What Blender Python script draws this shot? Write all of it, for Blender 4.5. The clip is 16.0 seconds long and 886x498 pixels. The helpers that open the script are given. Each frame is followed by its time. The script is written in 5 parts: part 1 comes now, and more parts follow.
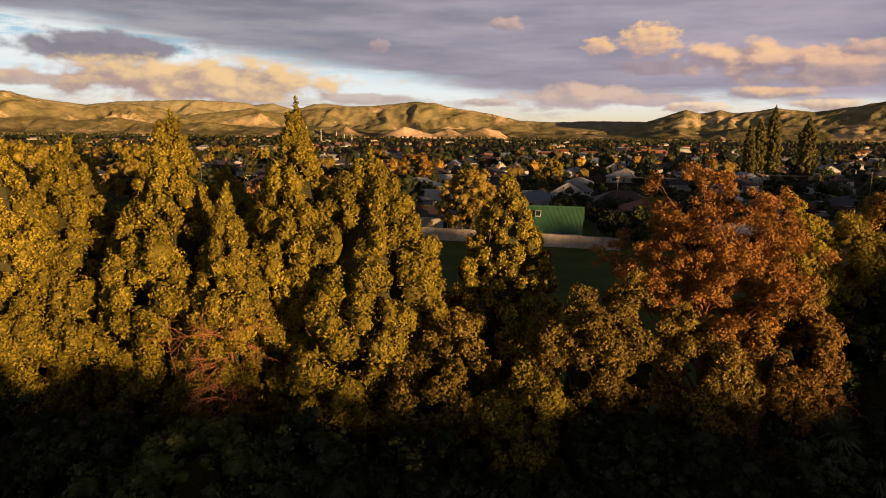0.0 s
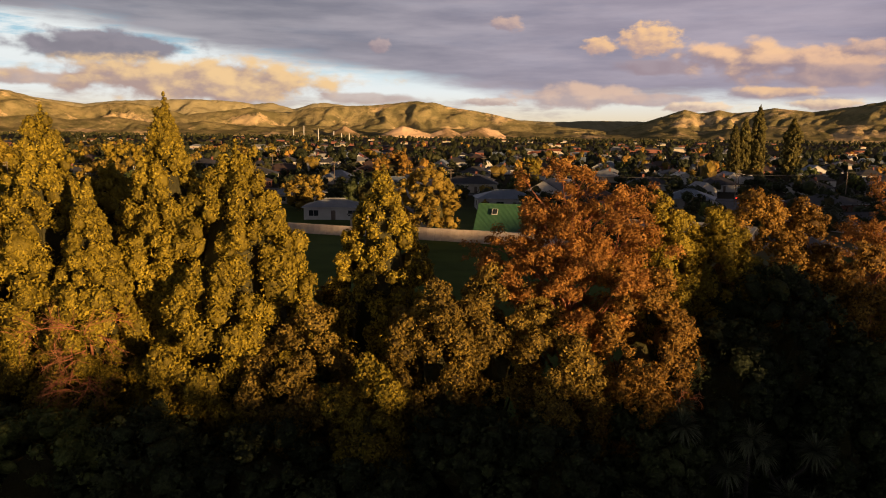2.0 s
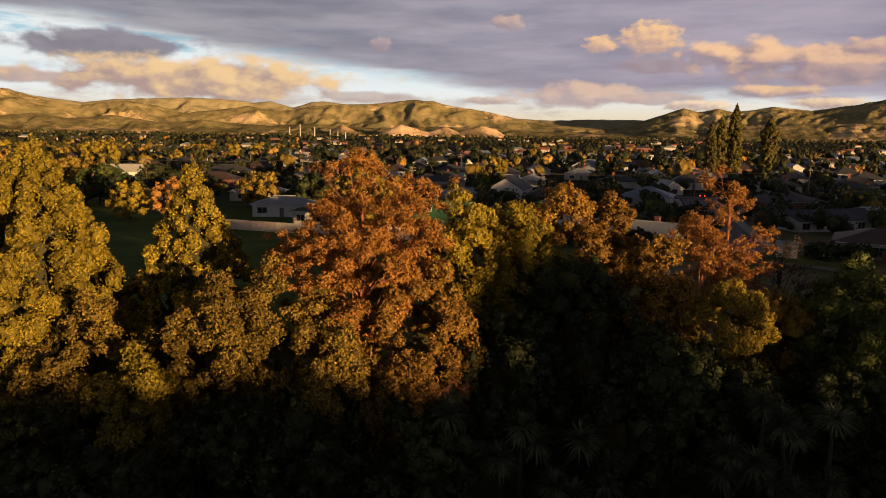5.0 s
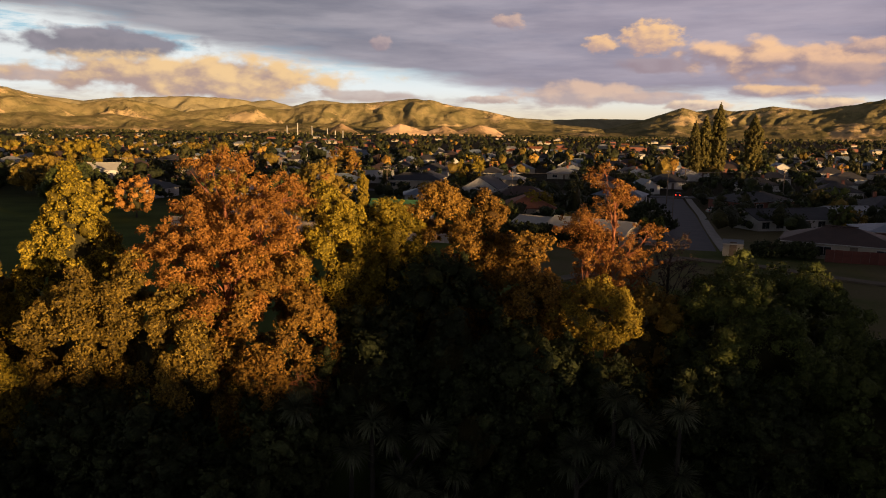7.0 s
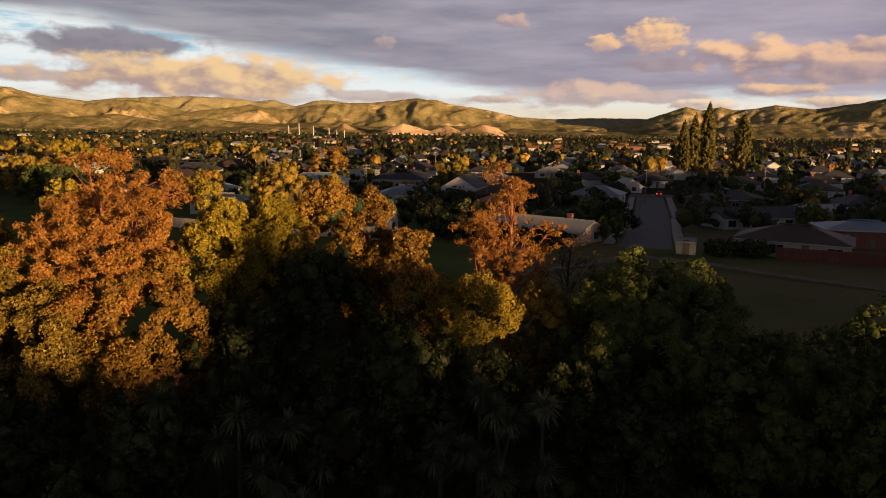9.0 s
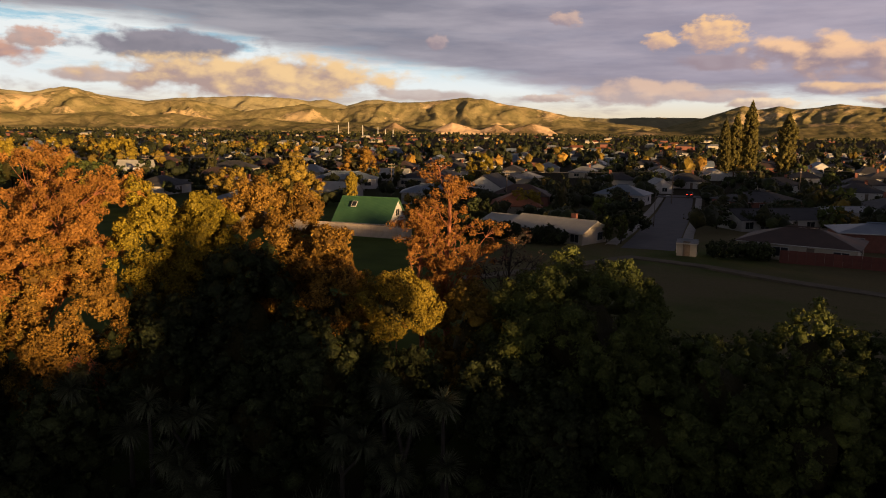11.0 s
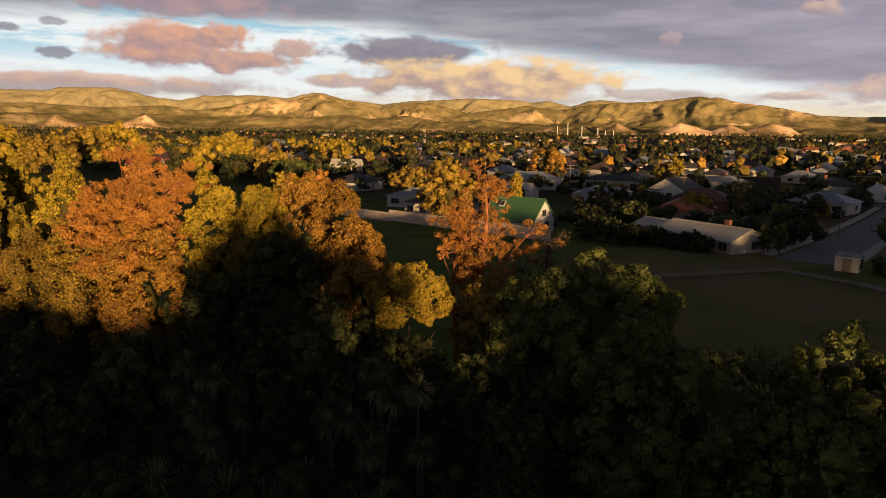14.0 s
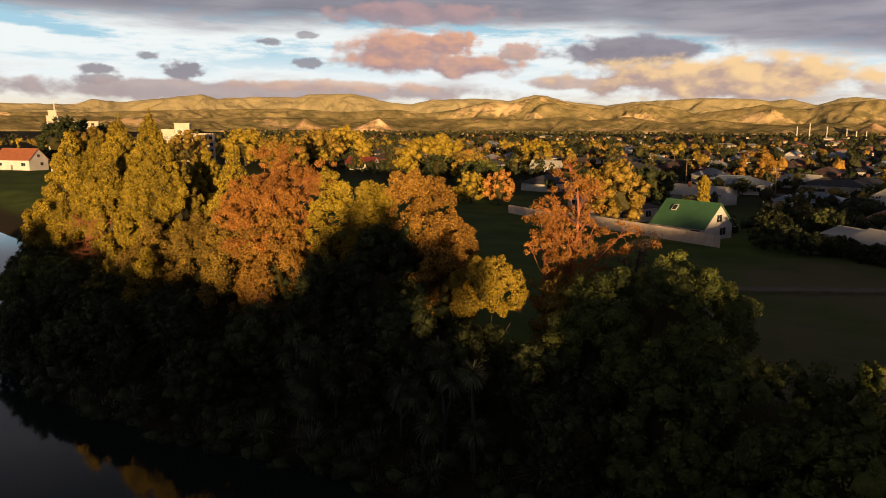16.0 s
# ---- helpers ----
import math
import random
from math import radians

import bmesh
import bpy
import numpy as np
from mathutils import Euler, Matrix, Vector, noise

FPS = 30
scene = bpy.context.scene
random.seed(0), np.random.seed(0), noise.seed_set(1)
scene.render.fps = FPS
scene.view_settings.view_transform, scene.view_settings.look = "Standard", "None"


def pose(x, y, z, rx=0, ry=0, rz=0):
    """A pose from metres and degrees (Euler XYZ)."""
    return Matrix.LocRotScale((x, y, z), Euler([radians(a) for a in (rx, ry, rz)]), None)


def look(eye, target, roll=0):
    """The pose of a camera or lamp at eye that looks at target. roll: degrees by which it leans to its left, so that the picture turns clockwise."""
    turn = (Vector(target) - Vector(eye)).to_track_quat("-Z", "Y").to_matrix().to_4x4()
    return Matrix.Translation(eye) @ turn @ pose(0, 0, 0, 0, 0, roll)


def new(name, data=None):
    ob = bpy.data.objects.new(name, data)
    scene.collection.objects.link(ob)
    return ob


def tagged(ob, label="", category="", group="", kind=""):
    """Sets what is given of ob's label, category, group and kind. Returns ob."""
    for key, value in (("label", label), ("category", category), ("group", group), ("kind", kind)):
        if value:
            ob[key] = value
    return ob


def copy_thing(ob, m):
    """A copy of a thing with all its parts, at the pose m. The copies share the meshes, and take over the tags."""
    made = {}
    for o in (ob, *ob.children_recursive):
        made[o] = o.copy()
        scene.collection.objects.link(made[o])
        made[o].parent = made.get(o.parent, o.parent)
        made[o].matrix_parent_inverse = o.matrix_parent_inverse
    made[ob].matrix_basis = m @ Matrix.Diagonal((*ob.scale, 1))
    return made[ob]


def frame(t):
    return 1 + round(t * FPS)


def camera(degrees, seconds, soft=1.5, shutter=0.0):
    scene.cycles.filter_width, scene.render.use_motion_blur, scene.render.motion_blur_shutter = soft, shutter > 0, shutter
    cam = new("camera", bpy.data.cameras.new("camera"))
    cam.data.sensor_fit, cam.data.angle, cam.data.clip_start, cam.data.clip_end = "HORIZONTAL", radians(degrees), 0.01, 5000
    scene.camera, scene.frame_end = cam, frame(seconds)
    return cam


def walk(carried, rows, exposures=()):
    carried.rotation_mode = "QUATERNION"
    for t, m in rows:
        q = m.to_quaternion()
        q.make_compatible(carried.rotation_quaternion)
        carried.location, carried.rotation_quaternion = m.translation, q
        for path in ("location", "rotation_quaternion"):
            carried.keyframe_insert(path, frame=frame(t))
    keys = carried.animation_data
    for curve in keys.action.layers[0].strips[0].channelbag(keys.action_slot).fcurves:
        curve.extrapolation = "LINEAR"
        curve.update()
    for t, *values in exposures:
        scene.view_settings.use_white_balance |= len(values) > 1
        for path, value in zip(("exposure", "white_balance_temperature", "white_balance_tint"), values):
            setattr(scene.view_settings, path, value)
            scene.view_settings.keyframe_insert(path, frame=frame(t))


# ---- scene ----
cam = camera(63.8, 16.0, 1.0)
PATH = [  # seconds; eye; pitch, roll and yaw in degrees
    (0, 2.44, 3.05, 16.38, -9.14, 0.62, 2.13),
    (0.5, 4.08, 3.02, 16.37, -9.14, 0.59, 2.15),
    (1, 5.78, 2.98, 16.35, -9.16, 0.58, 2.17),
    (1.5, 7.55, 2.95, 16.31, -9.16, 0.65, 2.15),
    (2, 9.36, 2.92, 16.27, -9.17, 0.70, 2.13),
    (2.5, 11.16, 2.89, 16.23, -9.21, 0.56, 2.20),
    (3, 12.99, 2.87, 16.21, -9.24, 0.54, 2.19),
    (3.5, 14.78, 2.85, 16.19, -9.24, 0.63, 2.18),
    (4, 16.52, 2.82, 16.18, -9.26, 0.72, 2.18),
    (6.5, 25.46, 2.61, 16.19, -9.32, 0.73, 2.17),
    (7, 27.24, 2.53, 16.20, -9.35, 0.82, 2.18),
    (7.5, 29.02, 2.44, 16.19, -9.35, 0.86, 2.17),
    (8, 30.73, 2.36, 16.18, -9.37, 0.84, 2.19),
    (8.5, 32.42, 2.33, 16.18, -9.38, 0.78, 2.23),
    (11, 41.41, 2.55, 16.23, -9.49, 0.77, 6.57),
    (11.5, 43.35, 2.67, 16.24, -9.52, 0.79, 8.08),
    (12, 45.36, 2.86, 16.26, -9.54, 0.76, 10.13),
    (12.5, 47.38, 3.09, 16.30, -9.57, 0.62, 12.82),
    (13, 49.37, 3.35, 16.32, -9.60, 0.61, 16.93),
    (13.5, 51.36, 3.66, 16.35, -9.61, 0.60, 19.84),
    (14, 53.36, 4.05, 16.36, -9.61, 0.58, 24.24),
    (14.5, 55.40, 4.53, 16.36, -9.63, 0.55, 27.85),
    (15, 57.48, 5.07, 16.36, -9.62, 0.44, 32.19),
    (15.5, 59.62, 5.68, 16.36, -9.61, 0.33, 37.16),
    (16, 61.77, 6.32, 16.36, -9.59, 0.29, 41.70),
]
walk(cam, [(t, look((x, y, z), (x - math.sin(radians(yaw)) * math.cos(radians(pitch)), y + math.cos(radians(yaw)) * math.cos(radians(pitch)), z + math.sin(radians(pitch))), roll)) for t, x, y, z, pitch, roll, yaw in PATH],
     [(0, 0.88), (11, 0.9), (13, 0.93), (16, 0.98)])

# ---- light ----
SUN_EL, SUN_AZ = 3.2, 134.0   # degrees above the horizon; clockwise from +y
to_sun = Vector((math.sin(radians(SUN_AZ)) * math.cos(radians(SUN_EL)), math.cos(radians(SUN_AZ)) * math.cos(radians(SUN_EL)), math.sin(radians(SUN_EL))))
sun_data = bpy.data.lights.new("sun", "SUN")
sun_data.energy, sun_data.angle, sun_data.color = 5.0, radians(0.55), (1.0, 0.612, 0.268)
new("sun", sun_data).matrix_world = look(to_sun * 300, (0, 0, 0))


class Nodes:
    """Short hands for one node tree."""

    def __init__(self, tree):
        self.tree = tree

    def add(self, kind, **inputs):
        n = self.tree.nodes.new(kind)
        for k, v in inputs.items():
            self.set(n, k, v)
        return n

    def set(self, n, k, v):
        s = n.inputs[int(k[1:])] if k[0] == "i" and k[1:].isdigit() else n.inputs[k]
        if isinstance(v, bpy.types.NodeSocket):
            self.tree.links.new(v, s)
        else:
            s.default_value = v

    def math(self, op, a, b=0.0, clamp=False):
        n = self.add("ShaderNodeMath", i0=a, i1=b)
        n.operation, n.use_clamp = op, clamp
        return n.outputs[0]

    def mix(self, f, a, b):
        n = self.tree.nodes.new("ShaderNodeMix")
        n.data_type = "RGBA"
        for s, v in ((n.inputs[0], f), (n.inputs[6], a), (n.inputs[7], b)):
            if isinstance(v, bpy.types.NodeSocket):
                self.tree.links.new(v, s)
            else:
                s.default_value = v if isinstance(v, float) else (*v, 1) if len(v) == 3 else v
        return n.outputs[2]

    def step(self, x, lo, hi, a=0.0, b=1.0):
        n = self.add("ShaderNodeMapRange", i0=x, i1=lo, i2=hi, i3=a, i4=b)
        n.interpolation_type = "SMOOTHSTEP"
        return n.outputs[0]

    def noise(self, vec, scale, detail=4.0, rough=0.55):
        n = self.add("ShaderNodeTexNoise", Scale=scale, Detail=detail, Roughness=rough)
        if vec is not None:
            self.tree.links.new(vec, n.inputs["Vector"])
        return n.outputs[0]

    def ramp(self, f, stops):
        n = self.tree.nodes.new("ShaderNodeValToRGB")
        e = n.color_ramp.elements
        while len(e) < len(stops):
            e.new(0.5)
        for el, (p, c) in zip(e, stops):
            el.position, el.color = p, (*c, 1)
        self.tree.links.new(f, n.inputs[0])
        return n.outputs[0]


def sky():
    """Clear evening sky with a mauve cloud sheet, streaks and a few sunlit heaps, laid out by bearing and height in degrees."""
    w = bpy.data.worlds.new("evening_sky")
    w.use_nodes = True
    scene.world = w
    t = w.node_tree
    t.nodes.clear()
    N = Nodes(t)
    way = N.add("ShaderNodeTexCoord").outputs["Generated"]
    sx = N.add("ShaderNodeSeparateXYZ", i0=way)
    x, y, z = sx.outputs
    az = N.math("MULTIPLY", N.math("ARCTAN2", x, y), 57.2958)
    el = N.math("MULTIPLY", N.math("ARCSINE", z), 57.2958)
    nish = t.nodes.new("ShaderNodeTexSky")
    nish.sky_type, nish.sun_disc = "NISHITA", False
    nish.sun_elevation, nish.sun_rotation = radians(SUN_EL), radians(SUN_AZ)
    nish.air_density, nish.dust_density, nish.ozone_density = 1.0, 1.5, 1.0
    base = N.add("ShaderNodeVectorMath", i0=nish.outputs[0])
    base.operation = "SCALE"
    base.inputs["Scale"].default_value = 0.10
    # flat coordinates for streaks: long sideways, thin upwards
    uv = N.add("ShaderNodeCombineXYZ", i0=N.math("MULTIPLY", az, 0.045), i1=N.math("MULTIPLY", el, 0.30), i2=0.0).outputs[0]
    uv2 = N.add("ShaderNodeCombineXYZ", i0=N.math("MULTIPLY", az, 0.10), i1=N.math("MULTIPLY", el, 0.55), i2=3.0).outputs[0]
    n1 = N.noise(uv, 1.6, 6.0, 0.55)
    n2 = N.noise(uv2, 1.4, 7.0, 0.62)
    # brighter, whiter low sky: blue gaps above, cream near the hills
    low = N.mix(N.step(el, 0.5, 3.5), (0.80, 0.66, 0.46), (0.80, 0.84, 0.84))
    low = N.mix(N.math("MULTIPLY", N.step(el, 3.0, 6.5), N.step(n2, 0.54, 0.38)), low, (0.36, 0.58, 0.70))
    col = N.mix(N.step(el, 7.0, 40.0), low, base.outputs[0])
    # high sheet of grey mauve: its lower edge climbs to the left
    edge = N.math("MAXIMUM", N.math("MINIMUM", N.math("ADD", N.math("MULTIPLY", az, -0.145), 3.5), 7.7), 2.7)
    rag = N.math("ADD", N.math("MULTIPLY", N.math("SUBTRACT", n1, 0.5), 3.0), N.math("MULTIPLY", N.math("SUBTRACT", n2, 0.5), 1.6))
    sheet = N.step(N.math("ADD", N.math("SUBTRACT", el, edge), rag), -0.7, 0.9)
    tone = N.mix(N.step(n1, 0.3, 0.7), (0.165, 0.165, 0.21), (0.34, 0.32, 0.36))
    tone = N.mix(N.step(az, -25.0, 20.0), tone, N.mix(N.step(n1, 0.3, 0.7), (0.27, 0.235, 0.31), (0.42, 0.36, 0.43)))
    # above the view the sheet is darkened, added to dim the skylight in the shade
    tone = N.mix(N.step(el, 8.5, 30.0), tone, (0.05, 0.048, 0.062))
    col = N.mix(N.math("MULTIPLY", sheet, 0.95), col, tone)
    # thin grey veils low over the hills
    veil = N.math("MULTIPLY", N.step(n2, 0.47, 0.68), N.step(el, 5.2, 2.2))
    col = N.mix(N.math("MULTIPLY", veil, 0.6), col, (0.42, 0.34, 0.33))

    # billows: two sizes of ragged noise, and the same seen from a little towards the sun, for relief
    place = N.add("ShaderNodeCombineXYZ", i0=az, i1=el, i2=0.0).outputs[0]

    def billow(scale, shift):
        p = N.add("ShaderNodeVectorMath", i0=place)
        p.operation = "MULTIPLY_ADD"
        N.set(p, "i1", (1, 1.7, 1)), N.set(p, "i2", (7.0 * scale, 3.0, scale))
        q = N.add("ShaderNodeVectorMath", i0=p.outputs[0])
        q.operation = "ADD"
        N.set(q, "i1", (shift, shift * 1.5, 0))
        n, lit = N.noise(p.outputs[0], scale, 6.0, 0.52), N.noise(q.outputs[0], scale, 4.0, 0.50)
        return N.math("MULTIPLY", N.math("SUBTRACT", n, 0.5), 1.6), N.math("MULTIPLY", N.math("SUBTRACT", lit, n), 3.2 if scale < 0.6 else 1.6)

    BILLOW = {True: billow(0.45, 0.7), False: billow(1.0, 0.3)}

    def heap(col, a, e, w, h, lit, dark, solid=1.0):
        """One cloud: a ragged oval, its billows lit from the upper right."""
        v = N.add("ShaderNodeVectorMath", i0=place)
        v.operation = "MULTIPLY_ADD"
        N.set(v, "i1", (1 / w, 1 / h, 0)), N.set(v, "i2", (-a / w, -e / h, 0))
        r = N.add("ShaderNodeVectorMath", i0=v.outputs[0])
        r.operation = "LENGTH"
        up = N.add("ShaderNodeVectorMath", i0=v.outputs[0])
        up.operation = "DOT_PRODUCT"
        N.set(up, "i1", (0.35, 0.7, 0))
        n, relief = BILLOW[w > 3.0]
        m = N.step(N.math("ADD", r.outputs[1], n), 1.12, 0.62, 0.0, solid)
        f = N.step(N.math("ADD", up.outputs[1], relief), -0.75, 0.75)
        return N.mix(m, col, N.mix(f, dark, lit))

    peach, ochre = (0.90, 0.56, 0.30), (0.86, 0.585, 0.31)
    mauve, slate, dusk = (0.43, 0.31, 0.28), (0.24, 0.21, 0.24), (0.33, 0.25, 0.28)
    for row in (
        (-26.9, 5.85, 7.0, 1.1, (0.27, 0.24, 0.28), (0.21, 0.19, 0.23), 0.95), (-31.6, 3.5, 4.0, 0.6, (0.60, 0.40, 0.30), mauve, 0.85),
        (-20.6, 3.7, 11.8, 1.7, ochre, mauve, 1.0), (2.6, 8.4, 1.4, 0.65, (0.68, 0.46, 0.36), dusk, 0.75), (-7.2, 6.7, 0.9, 0.6, (0.54, 0.40, 0.38), dusk, 0.65),
        (9.7, 6.7, 1.4, 0.75, peach, (0.48, 0.33, 0.30), 0.95), (13.4, 7.1, 2.4, 1.3, peach, (0.48, 0.33, 0.30), 1.0),
        (14.2, 5.15, 3.2, 0.6, (0.38, 0.30, 0.33), dusk, 0.85), (20.6, 5.6, 5.2, 1.35, (0.88, 0.55, 0.33), dusk, 1.0), (26.0, 5.3, 4.8, 1.15, (0.80, 0.50, 0.33), dusk, 1.0),
        (26.8, 4.3, 7.0, 0.8, (0.52, 0.36, 0.32), dusk, 0.9), (27.8, 6.1, 1.8, 0.65, (0.74, 0.47, 0.33), dusk, 0.9), (34.0, 5.6, 6.0, 1.2, (0.70, 0.45, 0.33), dusk, 0.9),
        (8.4, 3.0, 5.2, 1.0, (0.72, 0.50, 0.38), (0.46, 0.36, 0.35), 0.9), (14.7, 2.75, 3.4, 0.55, (0.60, 0.44, 0.38), (0.44, 0.35, 0.36), 0.85), (22.1, 3.2, 3.2, 0.5, peach, dusk, 0.85),
        (25.7, 2.35, 2.4, 0.5, (0.92, 0.66, 0.42), mauve, 0.9), (17.2, 2.2, 3.0, 0.45, (0.92, 0.68, 0.46), mauve, 0.85), (1.5, 2.55, 2.2, 0.35, (0.70, 0.52, 0.42), mauve, 0.8), (-8.5, 2.7, 5.0, 0.5, (0.55, 0.43, 0.38), mauve, 0.75),
        (-45.3, 5.75, 4.6, 1.7, (0.68, 0.37, 0.25), (0.40, 0.27, 0.27), 1.0), (-41.2, 6.5, 2.4, 1.1, (0.68, 0.37, 0.25), (0.40, 0.27, 0.27), 1.0), (-39.6, 4.85, 4.4, 1.0, (0.64, 0.37, 0.27), (0.38, 0.27, 0.28), 1.0),
        (-35.9, 5.85, 2.0, 0.8, (0.60, 0.36, 0.28), mauve, 0.9), (-43.5, 8.6, 8.0, 0.9, (0.46, 0.30, 0.30), dusk, 0.85), (-61.3, 4.1, 1.5, 0.75, slate, slate, 0.9), (-63.6, 5.1, 0.8, 0.35, slate, slate, 0.8),
        (-67.1, 4.0, 1.5, 0.4, slate, slate, 0.85), (-67.0, 3.4, 1.8, 0.5, (0.36, 0.30, 0.30), slate, 0.85), (-55.2, 6.4, 1.0, 0.28, slate, slate, 0.8), (-52.2, 4.9, 1.1, 0.5, slate, slate, 0.8), (-52.2, 7.0, 1.0, 0.3, slate, slate, 0.7),
        (-58.0, 2.75, 22.0, 0.8, (0.44, 0.34, 0.32), (0.36, 0.29, 0.29), 0.9), (-51.0, 3.2, 9.0, 0.55, (0.66, 0.43, 0.31), (0.46, 0.33, 0.30), 0.8),
    ):
        col = heap(col, *row)
    # below the horizon: dim ground bounce
    col = N.mix(N.step(el, -1.0, 0.0), (0.05, 0.045, 0.035), col)
    bg = N.add("ShaderNodeBackground", Color=col, Strength=0.56)
    out = N.add("ShaderNodeOutputWorld", Surface=bg.outputs[0])


sky()


# ---- materials ----
def material(name, rough=0.8, metal=0.0):
    m = bpy.data.materials.new(name)
    m.use_nodes = True
    N = Nodes(m.node_tree)
    b = m.node_tree.nodes["Principled BSDF"]
    b.inputs["Roughness"].default_value, b.inputs["Metallic"].default_value = rough, metal
    return m, N, b


def bump(N, b, height, strength=0.3, dist=0.05):
    n = N.add("ShaderNodeBump", Strength=strength, Distance=dist, Height=height)
    N.set(b, "Normal", n.outputs[0])


def foliage(name, dark, mid, light, glow=0.12, patch=0.5, grain=9.0):
    """Leaves: each leaf its own tone, drifting in patches over the crown, a little light passing through."""
    m, N, b = material(name, 0.62)
    b.inputs["Specular IOR Level"].default_value = 0.25
    pos = N.add("ShaderNodeNewGeometry")
    isl = pos.outputs["Random Per Island"]
    big = N.noise(pos.outputs["Position"], patch, 3.0)
    ob = N.add("ShaderNodeObjectInfo").outputs["Random"]
    # fine grain paints dark gaps between leaves, in step with the bump
    fine = N.noise(pos.outputs["Position"], grain, 3.0, 0.65)
    f = N.math("ADD", N.math("ADD", N.math("MULTIPLY", isl, 0.45), N.math("MULTIPLY", N.math("SUBTRACT", fine, 0.5), 1.5)), N.math("MULTIPLY", N.math("SUBTRACT", big, 0.5), 1.3))
    f = N.math("ADD", f, N.math("MULTIPLY", N.math("SUBTRACT", ob, 0.5), 0.35), True)
    f = N.math("ADD", f, 0.26, True)
    col = N.ramp(f, [(0.0, dark), (0.5, mid), (1.0, light)])
    N.set(b, "Base Color", col)
    bump(N, b, fine, 0.8, 1.0 / grain)
    tr = N.add("ShaderNodeBsdfTranslucent", Color=col)
    mx = N.add("ShaderNodeMixShader", i0=glow, i1=b.outputs[0], i2=tr.outputs[0])
    N.set(m.node_tree.nodes["Material Output"], "Surface", mx.outputs[0])
    return m


def plain(name, c1, c2, scale=3.0, rough=0.8, metal=0.0, fine=40.0, relief=0.2, vary=0.0):
    """Two tones in patches with fine grain; vary: how far whole objects differ."""
    m, N, b = material(name, rough, metal)
    p = N.add("ShaderNodeTexCoord").outputs["Object"]
    a, g = N.noise(p, scale, 5.0), N.noise(p, fine, 3.0)
    f = N.math("ADD", N.math("MULTIPLY", N.math("SUBTRACT", a, 0.5), 1.8), N.math("MULTIPLY", g, 0.6), True)
    if vary:
        f = N.math("ADD", f, N.math("MULTIPLY", N.math("SUBTRACT", N.add("ShaderNodeObjectInfo").outputs["Random"], 0.5), vary), True)
    N.set(b, "Base Color", N.mix(f, c1, c2))
    bump(N, b, g, relief, 0.02)
    return m


def ribbed(name, c1, c2, pitch=0.25, rough=0.45, metal=0.0):
    """Corrugated or trough-section roofing: ribs run up the slope, faded in patches."""
    m, N, b = material(name, rough, metal)
    p = N.add("ShaderNodeTexCoord").outputs["Object"]
    w = N.add("ShaderNodeTexWave", Vector=p, Scale=1.0 / pitch / 3.2)
    a = N.noise(p, 0.7, 5.0)
    f = N.math("ADD", N.math("MULTIPLY", N.math("SUBTRACT", a, 0.5), 1.5), N.math("MULTIPLY", w.outputs[1], 0.3), True)
    N.set(b, "Base Color", N.mix(f, c1, c2))
    bump(N, b, w.outputs[1], 0.5, 0.03)
    return m


M = {}
LEAVES = {  # dark, middle and light tone of each kind of leaf
    "cypress": ("cypress_foliage", (0.085, 0.067, 0.007), (0.275, 0.205, 0.016), (0.46, 0.345, 0.034)),
    "autumn": ("autumn_foliage", (0.080, 0.040, 0.009), (0.265, 0.143, 0.022), (0.44, 0.255, 0.046)),
    "olive": ("olive_foliage", (0.052, 0.038, 0.008), (0.205, 0.136, 0.019), (0.37, 0.25, 0.040)),
    "rust": ("rust_foliage", (0.13, 0.056, 0.014), (0.36, 0.166, 0.034), (0.54, 0.265, 0.062)),
    "gold": ("gold_foliage", (0.10, 0.080, 0.009), (0.28, 0.20, 0.018), (0.42, 0.30, 0.038)),
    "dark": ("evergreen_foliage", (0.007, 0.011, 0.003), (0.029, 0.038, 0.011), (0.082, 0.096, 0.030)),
    "green": ("broadleaf_foliage", (0.024, 0.036, 0.008), (0.080, 0.097, 0.020), (0.155, 0.168, 0.034)),
    "dusky": ("dusky_twigs", (0.030, 0.018, 0.014), (0.070, 0.042, 0.032), (0.12, 0.075, 0.055)),
}
for key, (name, dark, mid, light) in LEAVES.items():
    M[key] = foliage(name, dark, mid, light)
    # darkened copy of each leaf tone: shade deep in the crown put into colour
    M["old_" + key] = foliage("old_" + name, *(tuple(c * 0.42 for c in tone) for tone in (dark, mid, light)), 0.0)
M["town"] = foliage("town_foliage", (0.010, 0.015, 0.005), (0.030, 0.034, 0.010), (0.075, 0.066, 0.016), patch=0.06, grain=2.0)
M["poplar"] = foliage("poplar_foliage", (0.034, 0.031, 0.010), (0.105, 0.090, 0.022), (0.20, 0.165, 0.038), patch=0.2, grain=3.0)
M["blade"] = foliage("sword_leaves", (0.04, 0.048, 0.024), (0.10, 0.11, 0.06), (0.20, 0.21, 0.12), 0.1)
# core of twigs and leaves, coloured dark so that crown gaps look shaded
M["gap_shade"] = foliage("crown_gap_shade", (0.016, 0.015, 0.004), (0.034, 0.030, 0.007), (0.055, 0.047, 0.011), 0.0)
M["bark"] = plain("bark", (0.10, 0.055, 0.035), (0.26, 0.15, 0.09), 1.2, 0.9, fine=14.0, relief=0.6)
M["red_twig"] = plain("dead_red_twigs", (0.22, 0.075, 0.035), (0.42, 0.17, 0.08), 1.2, 0.9, fine=14.0, relief=0.4)
M["grey_bark"] = plain("grey_bark", (0.020, 0.016, 0.012), (0.060, 0.048, 0.036), 1.2, 0.9, fine=14.0, relief=0.6)


